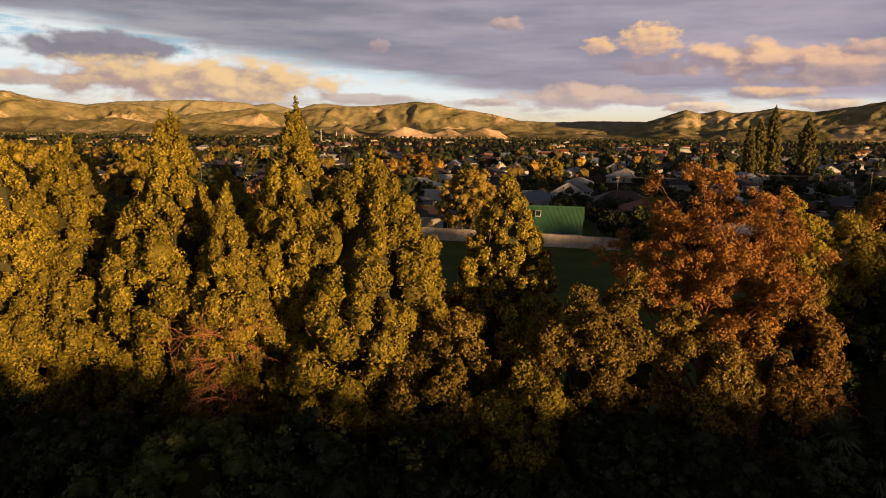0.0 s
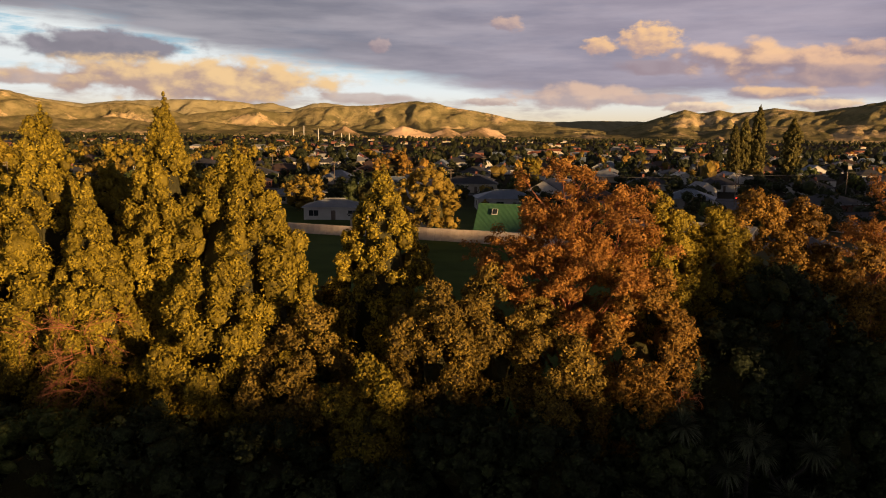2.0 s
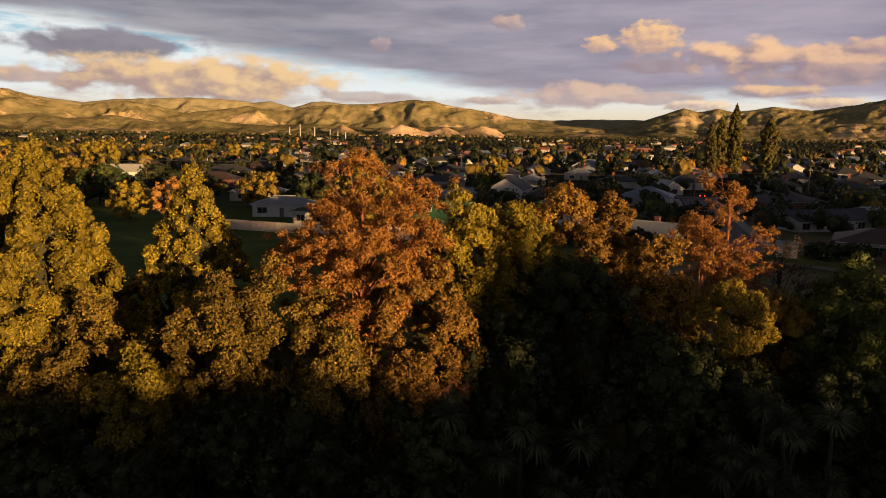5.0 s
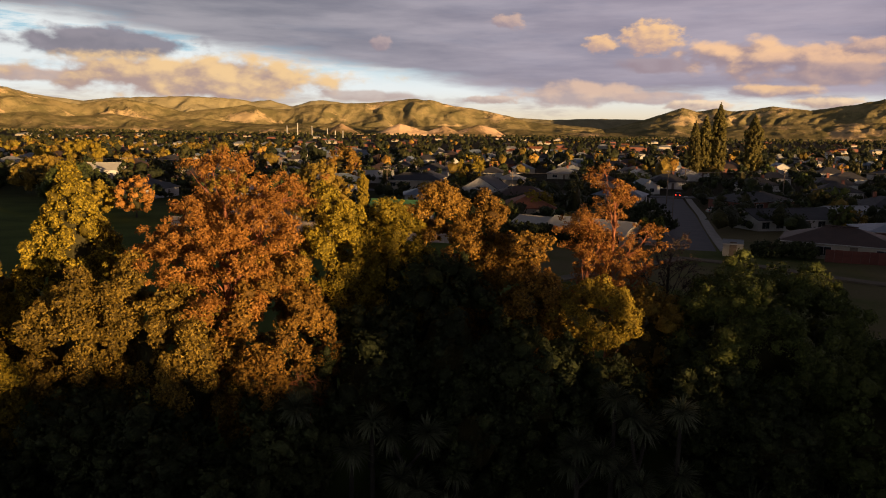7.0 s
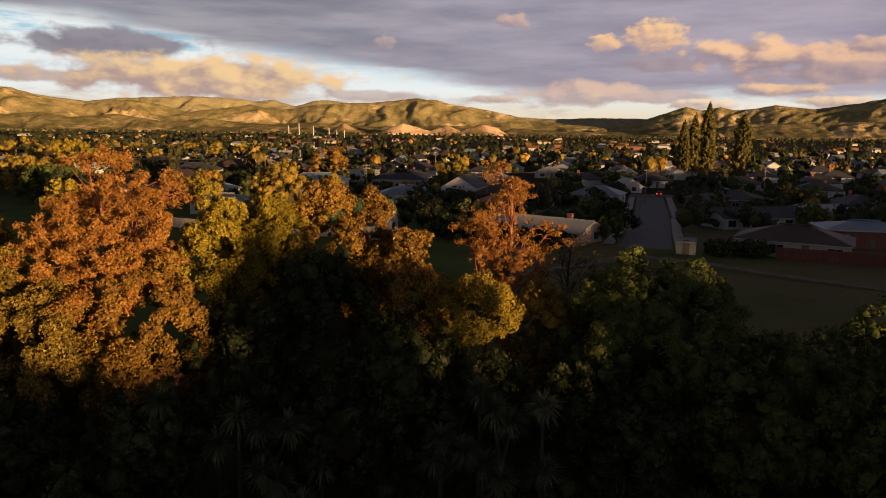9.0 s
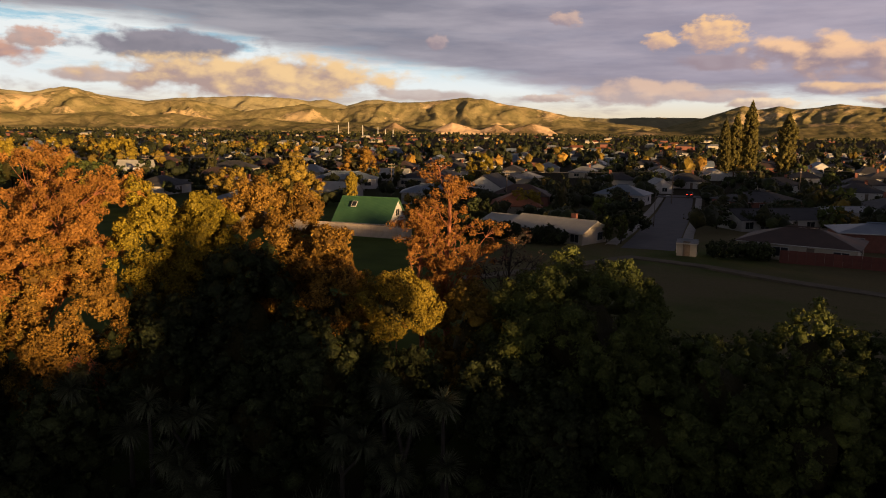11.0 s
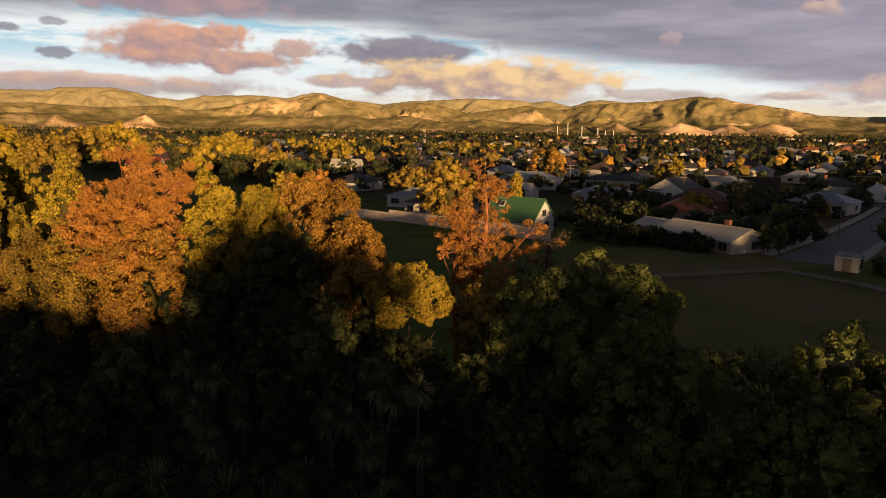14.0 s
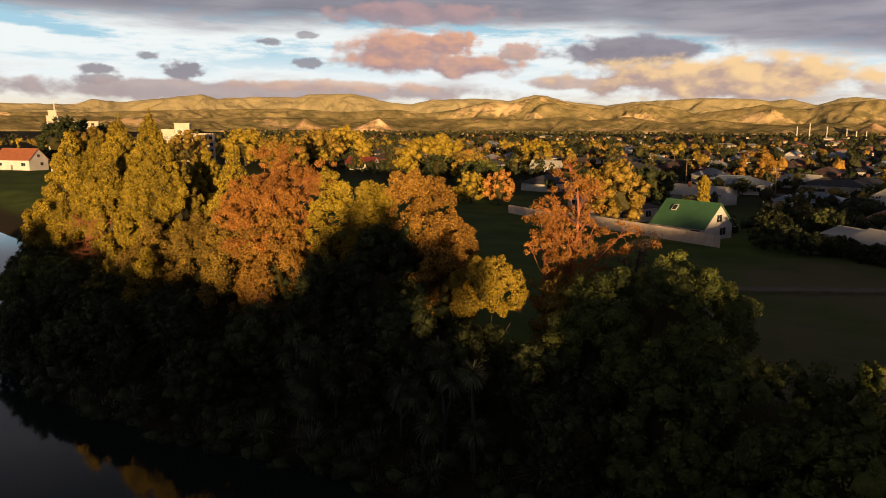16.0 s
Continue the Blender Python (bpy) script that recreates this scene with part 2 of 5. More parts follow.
def ground_material():
    m, N, b = material("ground", 1.0)
    b.inputs["Specular IOR Level"].default_value = 0.05
    geo = N.add("ShaderNodeNewGeometry").outputs["Position"]
    s = N.add("ShaderNodeSeparateXYZ", i0=geo)
    a, g, big = N.noise(geo, 0.12, 5.0), N.noise(geo, 2.2, 5.0, 0.75), N.noise(geo, 0.035, 6.0, 0.6)
    grass = N.mix(N.step(a, 0.3, 0.7), (0.042, 0.074, 0.014), (0.095, 0.138, 0.028))
    grass = N.mix(N.math("MULTIPLY", g, 0.7), grass, (0.095, 0.115, 0.034))
    dry = N.mix(g, (0.10, 0.088, 0.044), (0.19, 0.160, 0.085))
    col = N.mix(N.step(N.math("ADD", big, N.math("MULTIPLY", N.math("SUBTRACT", s.outputs[0], 38.0), 0.006)), 0.45, 0.66), grass, dry)
    earth = N.mix(g, (0.018, 0.016, 0.010), (0.040, 0.033, 0.020))
    col = N.mix(N.step(s.outputs[2], -1.0, -2.6), col, earth)
    N.set(b, "Base Color", col)
    bump(N, b, g, 0.7, 0.12)
    return m


M["ground"] = ground_material()


def water_material():
    m, N, b = material("river_water", 0.06)
    b.inputs["Base Color"].default_value = (0.012, 0.016, 0.016, 1)
    b.inputs["IOR"].default_value = 1.33
    geo = N.add("ShaderNodeNewGeometry").outputs["Position"]
    bump(N, b, N.noise(geo, 1.2, 3.0), 0.05, 0.05)
    return m


M["water"] = water_material()


def hill_material(name, green1, green2, bare, amount):
    m, N, b = material(name, 1.0)
    b.inputs["Specular IOR Level"].default_value = 0.0
    geo = N.add("ShaderNodeNewGeometry")
    a = N.noise(geo.outputs["Position"], 0.004, 7.0, 0.6)
    g = N.noise(geo.outputs["Position"], 0.03, 5.0, 0.65)
    s = N.add("ShaderNodeSeparateXYZ", i0=geo.outputs["Position"])
    wood = N.noise(geo.outputs["Position"], 0.011, 6.0, 0.68)
    col = N.mix(N.step(N.math("ADD", wood, N.math("MULTIPLY", g, 0.3)), 0.50, 0.78), green1, green2)
    f = N.step(N.math("ADD", a, N.math("MULTIPLY", g, 0.25)), 0.72 - amount, 0.80 - amount)
    col = N.mix(f, col, N.mix(g, bare, tuple(c * 1.3 for c in bare)))
    N.set(b, "Base Color", col)
    bump(N, b, g, 0.8, 10.0)
    return m


# far range paler and lower in contrast: distance haze put into its colour
M["hill_far"] = hill_material("hazed_far_range", (0.30, 0.262, 0.15), (0.36, 0.31, 0.18), (0.42, 0.345, 0.20), 0.0)
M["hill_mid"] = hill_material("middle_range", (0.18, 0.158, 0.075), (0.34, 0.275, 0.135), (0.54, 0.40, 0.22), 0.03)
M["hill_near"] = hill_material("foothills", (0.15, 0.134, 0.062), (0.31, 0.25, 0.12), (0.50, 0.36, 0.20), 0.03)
M["hill_bare"] = hill_material("bare_earth", (0.15, 0.12, 0.06), (0.40, 0.27, 0.16), (0.62, 0.43, 0.27), 0.1)


# ---- mesh tools ----
def ico(sub):
    bm = bmesh.new()
    bmesh.ops.create_icosphere(bm, subdivisions=sub, radius=1.0)
    bm.verts.index_update()
    v = np.array([p.co[:] for p in bm.verts])
    f = np.array([[q.index for q in p.verts] for p in bm.faces])
    bm.free()
    return v, f


ICO1, ICO2 = ico(1), ico(2)


class Build:
    """Gathers points and faces of one mesh."""

    def __init__(self):
        self.v, self.loops, self.size, self.soft, self.n = [], [], [], [], 0

    def add(self, v, f, soft=False):
        """f: faces that all have the same number of corners."""
        v, f = np.asarray(v, float), np.asarray(f, int)
        self.v.append(v)
        self.face(f + self.n, soft)
        self.n += len(v)

    def face(self, f, soft=False):
        self.loops.append(f.ravel())
        self.size.append(np.full(len(f), f.shape[1], np.int32))
        self.soft.append(np.full(len(f), soft))

    def box(self, x0, y0, z0, x1, y1, z1):
        v = [(x, y, z) for x in (x0, x1) for y in (y0, y1) for z in (z0, z1)]
        self.add(v, [(0, 1, 3, 2), (4, 6, 7, 5), (0, 4, 5, 1), (2, 3, 7, 6), (0, 2, 6, 4), (1, 5, 7, 3)])

    def tube(self, pts, radii, sides=5):
        pts = np.asarray(pts, float)
        rings = []
        for i, p in enumerate(pts):
            d = pts[min(i + 1, len(pts) - 1)] - pts[max(i - 1, 0)]
            d = d / (np.linalg.norm(d) + 1e-9)
            a = np.cross(d, (0.31, 0.17, 0.93) if abs(d[2]) < 0.9 else (1, 0.1, 0))
            a /= np.linalg.norm(a)
            b = np.cross(d, a)
            t = np.arange(sides) * 2 * np.pi / sides
            rings.append(p + radii[i] * (np.cos(t)[:, None] * a + np.sin(t)[:, None] * b))
        f = [(i * sides + k, i * sides + (k + 1) % sides, (i + 1) * sides + (k + 1) % sides, (i + 1) * sides + k) for i in range(len(pts) - 1) for k in range(sides)]
        f = np.array(f)
        self.add(np.concatenate(rings), f)
        top = (len(pts) - 1) * sides
        self.face(np.array([[self.n - len(pts) * sides + top + k for k in range(sides)]]))

    def leaves(self, p, nrm, size, rng, jitter=0.7, slim=0.62):
        """A pointed leaf at each point, facing about along nrm."""
        n = len(p)
        nn = nrm + rng.normal(0, jitter, (n, 3))
        nn /= np.linalg.norm(nn, axis=1)[:, None] + 1e-9
        a = np.cross(nn, rng.normal(0, 1, (n, 3)))
        a /= np.linalg.norm(a, axis=1)[:, None] + 1e-9
        b = np.cross(nn, a)
        s = (size * rng.uniform(0.65, 1.3, n))[:, None]
        w = s * slim
        q = np.stack([p - a * s * 0.42 - b * w * 0.5, p - a * s * 0.42 + b * w * 0.5 + nn * s * 0.12, p + a * s * 0.58 + nn * s * 0.12], 1)
        k = np.arange(n)[:, None] * 3
        self.add(q.reshape(-1, 3), np.concatenate([k, k + 1, k + 2], 1))

    def mesh(self, name, mat):
        m = bpy.data.meshes.new(name)
        v = np.concatenate(self.v).astype(np.float32)
        size = np.concatenate(self.size)
        loops = np.concatenate(self.loops)
        m.vertices.add(len(v)), m.loops.add(len(loops)), m.polygons.add(len(size))
        m.vertices.foreach_set("co", v.ravel())
        m.loops.foreach_set("vertex_index", loops.astype(np.int32))
        m.polygons.foreach_set("loop_start", np.concatenate([[0], np.cumsum(size)[:-1]]).astype(np.int32))
        m.polygons.foreach_set("use_smooth", np.concatenate(self.soft))
        m.materials.append(mat)
        m.update(calc_edges=True)
        m.validate()
        return m


def part(name, made, mat, parent, label=""):
    ob = new(name, made.mesh(name, mat) if isinstance(made, Build) else made)
    ob.parent = parent
    return tagged(ob, label)


def thing(name, label, category, at=(0, 0, 0), turn=0.0, group="", kind=""):
    ob = new(name)
    ob.empty_display_size = 0.2
    ob.matrix_basis = pose(*at, 0, 0, turn)
    return tagged(ob, label, category, group, kind)


# ---- the ground, river and hills ----
EDGE = [(-900, 120), (-300, 70), (-120, 53), (-75, 50), (-55, 47), (-38, 37), (-18, 28.5), (-5, 25.5), (6, 24.6), (15, 26.6), (23, 29.4), (36, 32.5), (60, 36), (120, 36), (900, 60)]


def edge_y(x):
    return np.interp(x, [e[0] for e in EDGE], [e[1] for e in EDGE])


def ground_z(x, y):
    """Flat town; the bank falls to the river, and climbs again beyond it."""
    d = y - edge_y(x)
    north = np.interp(d, [-14, -3, 0, 3, 8, 16, 30], [-5.6, -5.2, -4.05, -3.0, -1.6, -0.5, 0])
    south = np.interp(-52 - d, [-10, 0, 8, 20], [-5.6, -4.0, -1.5, 1.0])
    return np.maximum(north, south) + np.interp(y, [100, 117, 145, 190, 270], [0, -0.5, -1.2, -2.0, -2.5])


def ground():
    xs = np.concatenate([np.linspace(-5200, -240, 22), np.linspace(-220, 180, 141), np.linspace(200, 5200, 22)])
    ys = np.concatenate([np.linspace(-3000, -130, 8), np.linspace(-120, 140, 131), np.linspace(145, 300, 32), np.linspace(340, 6000, 30)])
    X, Y = np.meshgrid(xs, ys, indexing="ij")
    Z = ground_z(X, Y)
    near = (np.abs(X) < 230) & (Y > 30) & (Y < 300)
    lump = np.array([noise.noise((x * 0.08, y * 0.08, 4.0)) for x, y in zip(X.ravel(), Y.ravel())]).reshape(X.shape)
    Z = Z + lump * 0.16 * near * (Y < 100)
    b = Build()
    n, m = len(xs), len(ys)
    i, j = np.meshgrid(np.arange(n - 1), np.arange(m - 1), indexing="ij")
    k = (i * m + j).ravel()
    b.add(np.stack([X, Y, Z], -1).reshape(-1, 3), np.stack([k, k + m, k + m + 1, k + 1], 1))
    g = new("ground", b.mesh("ground", M["ground"]))
    for p in g.data.polygons:
        p.use_smooth = True
    tagged(g, "dark grassy field falling to an overgrown river bank", "ground", kind="structure")
    w = Build()
    w.add([(-900, -140, -4), (900, -140, -4), (900, 130, -4), (-900, 130, -4)], [(0, 1, 2, 3)])
    tagged(new("river_water", w.mesh("river_water", M["water"])), "still dark river water mirroring the evening sky", "water", kind="structure")


ground()

# crest heights in degrees by bearing, seen from the middle of the flight
SKYLINE = [(-90, 1.6), (-68.4, 1.59), (-67.4, 1.99), (-65.4, 1.81), (-63.3, 2.06), (-59.9, 2.46), (-58.8, 2.16), (-56.4, 2.33), (-52.6, 2.36), (-52.0, 2.6), (-48.5, 2.7), (-46.0, 2.11), (-44.0, 1.87), (-42.4, 2.24),
           (-38.4, 2.4), (-36.2, 2.19), (-34.4, 2.64), (-33.4, 2.6), (-31.8, 2.16), (-28.7, 1.82), (-26.9, 2.09), (-21.9, 2.36), (-19.1, 2.31), (-17.1, 2.1), (-15.8, 2.21), (-14.1, 1.78), (-12.8, 2.2), (-11.8, 2.3),
           (-9.6, 2.05), (-4.7, 2.5), (-1.8, 2.0), (0.9, 1.65), (3.6, 1.15), (6.2, 1.04), (8.8, 1.15), (13.2, 1.13), (15.1, 1.7), (17.1, 1.6), (20.6, 1.7), (23.5, 1.7), (26.6, 2.1), (28.9, 2.5), (36, 2.9), (60, 2.0)]
MIDDLE = [(-90, 1.0), (-68.5, 1.03), (-61.5, 1.3), (-53.6, 1.5), (-49.4, 1.25), (-45.1, 1.5), (-42.9, 1.18), (-40.6, 1.46), (-38.0, 2.1), (-36.2, 1.97), (-33.7, 2.57), (-31.9, 2.08), (-29.1, 1.56), (-27.7, 1.83), (-25.8, 2.0), (-23.9, 1.69),
          (-22.0, 1.2), (-19.2, 1.59), (-17.5, 1.84), (-16.3, 1.61), (-14.6, 1.47), (-12.9, 1.89), (-10.3, 2.1), (-7.2, 2.2), (-4.7, 2.58), (-4.0, 2.44), (-3.4, 2.51), (-1.8, 2.08), (0.9, 1.72), (4.4, 0.85), (10.5, 0.39), (13.2, 1.1),
          (14.6, 1.6), (15.9, 2.04), (16.9, 1.74), (18.4, 2.0), (19.4, 1.78), (20.6, 1.88), (22.0, 2.15), (24.6, 1.85), (27.3, 2.25), (28.9, 2.58), (36, 2.7), (60, 1.8)]
FOOT = [(-90, 0.7), (-68.5, 0.76), (-59.6, 0.72), (-54.4, 0.82), (-48.5, 0.7), (-45.0, 0.86), (-41.5, 0.71), (-37.9, 0.95), (-34.8, 0.72), (-32.0, 1.0), (-29.9, 0.68), (-27.0, 0.98), (-23.3, 0.42), (-20.9, 0.77), (-18.4, 0.5), (-15.9, 0.36),
        (-13.4, 0.56), (-8.1, 0.3), (-2.7, 0.45), (1.7, 0.4), (7.1, 0.05), (12.2, 0.1), (15.5, 0.7), (17.1, 0.3), (19.4, 0.7), (23.2, 0.9), (29.0, 1.0), (40, 1.2), (60, 1.0)]
BLUFFS = [(-90, -0.5), (-54, -0.5), (-52.2, 0.8), (-50.4, 0.0), (-48.5, 0.0), (-46.4, 0.8), (-44.6, -0.5), (-12.1, -0.5), (-10.4, 0.56), (-8.8, -0.3), (-7.9, -0.3), (-5.8, 0.62), (-3.6, 0.0), (-2.3, 0.5), (-1.2, 0.05), (0.4, 0.6), (1.7, 0.32), (3.0, -0.5),
          (17.4, -0.5), (18.4, 0.12), (19.4, -0.5), (60, -0.5)]


def hills(name, label, table, r0, r1, mat, seed, depth, reach=(-88, 58), n_az=900, n_r=34):
    """A range round the plain: spurs fall from an even crest to the flat, parted by branching gullies."""
    b = Build()
    az = np.linspace(*reach, n_az)
    rr = np.linspace(0, 1, n_r)
    crest = np.interp(az, [t[0] for t in table], [t[1] for t in table])
    peak = 0.8
    pts = []
    for i, a in enumerate(az):
        ca, sa = math.cos(radians(a)), math.sin(radians(a))
        cut = depth * (1 - 0.5 * min(max((a - 7) / 8, 0.0), 1.0))  # gullies made shallower to the east, softening the shade there by shape
        top = 16.4 + (r0 + (r1 - r0) * peak) * math.tan(radians(crest[i]))
        for q in rr:
            r = r0 + (r1 - r0) * q
            x, y = 30 + r * sa, 3 + r * ca
            side = radians(a) * r0
            warp = noise.noise((x * 0.0021, y * 0.0021, seed)) * 150 + noise.noise((x * 0.007, y * 0.007, seed + 2)) * 42
            spur = 1 - abs(noise.noise(((side + warp) * 0.0042, q * 1.1, seed + 4))) * 2.3
            rib = 1 - abs(noise.noise(((side + warp * 1.5) * 0.012, q * 1.9, seed + 7))) * 2.2
            fine = noise.fractal((x * 0.018, y * 0.018, seed), 0.9, 2.1, 4)
            up = 1 - (1 - min(q / peak, 1.0)) ** 1.35 if q < peak else 1.0 - ((q - peak) / (1 - peak)) ** 2 * 0.5
            hold = 1 - up ** 4
            h = top * up * (1 - cut * hold * (0.60 * (1 - spur) + 0.46 * (1 - rib)) + 0.07 * fine * (0.3 + hold))
            pts.append((x, y, h - 8 * (q == 0)))
    n, m = len(az), len(rr)
    i, j = np.meshgrid(np.arange(n - 1), np.arange(m - 1), indexing="ij")
    k = (i * m + j).ravel()
    b.add(pts, np.stack([k, k + 1, k + m + 1, k + m], 1), True)
    tagged(new(name, b.mesh(name, mat)), label, "hills", kind="structure")


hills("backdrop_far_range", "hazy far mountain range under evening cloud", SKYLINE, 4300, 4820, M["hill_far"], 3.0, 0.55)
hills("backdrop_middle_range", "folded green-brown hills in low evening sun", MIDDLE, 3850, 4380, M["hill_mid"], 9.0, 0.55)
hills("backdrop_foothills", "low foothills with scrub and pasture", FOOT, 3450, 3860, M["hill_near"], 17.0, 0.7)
hills("backdrop_bare_bluffs", "bare tan earth bluffs at the foot of the hills", BLUFFS, 3330, 3430, M["hill_bare"], 23.0, 0.5, (-56, 22), 700, 16)


# ---- trees ----
def puffs(b, rng, centres, radii, size, per_m2, core=0.8, jitter=0.6, out=None, stretch=1.0, slim=0.62, detail=ICO1, hearts=None, thin=None):
    """Foliage tufts: a lumpy heart and small leaves standing all over it. out: unit ways in which the tufts face the open; thin: how full each tuft is."""
    cv, cf = detail
    ps, us = [], []
    hv = []
    for i, (c, r) in enumerate(zip(centres, radii)):
        if core:
            hv.append(c + cv * (1 + 0.20 * rng.normal(0, 1, len(cv)))[:, None] * r * core * (1, 1, stretch))
        n = max(6, int(per_m2 * 4 * np.pi * r * r * (1.0 if thin is None else thin[i])))
        u = rng.normal(0, 1, (n, 3))
        u /= np.linalg.norm(u, axis=1)[:, None]
        if out is not None:
            u = u[u @ out[i] > -0.25]
        rad = r * (rng.uniform(0.80, 1.12, len(u)) if core else rng.uniform(0.1, 1.05, len(u)) ** 0.6)
        ps.append(c + u * rad[:, None] * (1, 1, stretch)), us.append(u)
    if hv:
        k = np.arange(len(hv))[:, None, None] * len(cv)
        (hearts or b).add(np.concatenate(hv), (cf[None] + k).reshape(-1, 3), True)
    b.leaves(np.concatenate(ps), np.concatenate(us), size, rng, jitter, slim)


def sprout(c, r, u, rng, k=4):
    """Smaller tufts standing on the open side of larger ones."""
    cs, rs, us = [], [], []
    for ci, ri, ui in zip(c, r, u):
        for j in range(k):
            d = ui * 0.9 + rng.normal(0, 0.75, 3)
            d /= np.linalg.norm(d)
            cs.append(ci + d * ri * rng.uniform(0.7, 1.15)), rs.append(ri * rng.uniform(0.24, 0.56)), us.append(d)
    return np.concatenate([c, cs]), np.concatenate([r, rs]), np.concatenate([u, us])


def conifer(at, height, radius, seed, mat="cypress", size=0.15, per_m2=26, spread=1.0, label="tall conical cypress with billowing yellow-green foliage", bare=0.06, group="riverside conifers", steep=2.0, billow=(0.30, 0.15, 0.82), tufts=5):
    """A cone of upturned billows round a straight trunk, each billow made of smaller tufts, with dark gaps between."""
    rng = np.random.default_rng(seed)
    t = thing("conifer", label, "tree", at, 0, group)
    k = Build()
    k.tube([(0, 0, -0.3), (0.05, 0, height * 0.3), (0.1, 0.05, height * 0.65), (0.12, 0.1, height * 0.95)], [0.28, 0.22, 0.12, 0.03], 7)
    part("trunk", k, M["bark"], t, "straight brown trunk")
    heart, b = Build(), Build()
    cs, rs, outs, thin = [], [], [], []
    shaded = Build() if "old_" + mat in M and per_m2 > 30 else None
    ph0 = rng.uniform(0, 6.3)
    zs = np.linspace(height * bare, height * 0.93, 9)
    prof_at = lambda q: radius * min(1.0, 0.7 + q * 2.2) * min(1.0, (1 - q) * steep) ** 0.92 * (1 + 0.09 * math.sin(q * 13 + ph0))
    # dark core behind the billows: its colour stands for shade in the gaps
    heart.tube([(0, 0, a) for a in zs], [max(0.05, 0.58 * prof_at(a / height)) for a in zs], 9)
    z = height * bare
    while z < height * 0.965:
        q = z / height
        prof = prof_at(q)
        R = float(np.clip(billow[0] + billow[1] * prof, 0.22, billow[2])) * spread
        n = max(3, int(2 * np.pi * prof / (1.48 * R)))
        ph = rng.uniform(0, 6.3)
        for j in range(n):
            if rng.random() < 0.10 and prof > 1.2:
                continue
            a = ph + j * 6.283 / n + rng.normal(0, 0.16)
            r = R * rng.uniform(0.68, 1.28)
            reach = max(prof * (1 + 0.12 * math.sin(2 * a + ph0 + q * 6) + rng.normal(0, 0.11)) - 0.5 * r, 0.05)
            o = np.array([math.cos(a), math.sin(a), 0.45])
            o /= np.linalg.norm(o)
            c = np.array([reach * math.cos(a), reach * math.sin(a), z + rng.normal(0, 0.30) * R])
            full = 1.0 if math.sin(a) < 0.4 else 0.12
            cs.append(c), rs.append(r * 0.86), outs.append(o), thin.append(full)
            for m in range(tufts):
                d = o + rng.normal(0, 0.55, 3) + (0, 0, 0.15)
                d /= np.linalg.norm(d)
                cs.append(c + d * r * (0.66, 0.66, 0.85)), rs.append(r * rng.uniform(0.30, 0.46)), outs.append(d), thin.append(full)
        z += R * 1.27
    for k in range(7):
        cs.append((0.08 + rng.normal(0, 0.05), 0.06, height * (0.945 + 0.011 * k) - 0.1)), rs.append((0.26 - 0.026 * k) * spread), outs.append(np.array([0, 0, 1.0])), thin.append(1.0)
    puffs(b, rng, np.array(cs), rs, size, per_m2, 0.80, 0.5, outs, 1.2, 0.7, hearts=shaded, thin=thin)
    if shaded:
        part("old_leaves", shaded, M["old_" + mat], t, "under-leaves darkened by colour to stand for crown shade")
    part("inner_crown", heart, M["gap_shade"], t, "dark twig core, gap shade put into its colour")
    part("crown", b, M[mat], t)
    return t


def limbs(b, rng, start, way, length, radius, depth, tips, spread=0.6, droop=0.0, forks=3):
    """Forking limbs; the tips of the last forks are gathered."""
    p, pts, rad = np.array(start, float), [np.array(start, float)], [radius]
    d = np.array(way, float)
    for i in range(4):
        d = d + rng.normal(0, 0.16, 3) + (0, 0, 0.05 - droop)
        d /= np.linalg.norm(d)
        p = p + d * length / 4
        pts.append(p), rad.append(radius * (1 - 0.14 * (i + 1)))
    b.tube(pts, rad, 6 if depth > 1 else 4)
    if depth == 0:
        tips.append(p)
        tips.append(pts[3])
        return
    for j in range(forks):
        e = d + rng.normal(0, spread, 3) * (1, 1, 0.8)
        limbs(b, rng, pts[rng.integers(2, 5)], e / np.linalg.norm(e), length * rng.uniform(0.55, 0.8), radius * 0.55, depth - 1, tips, spread, droop, forks)


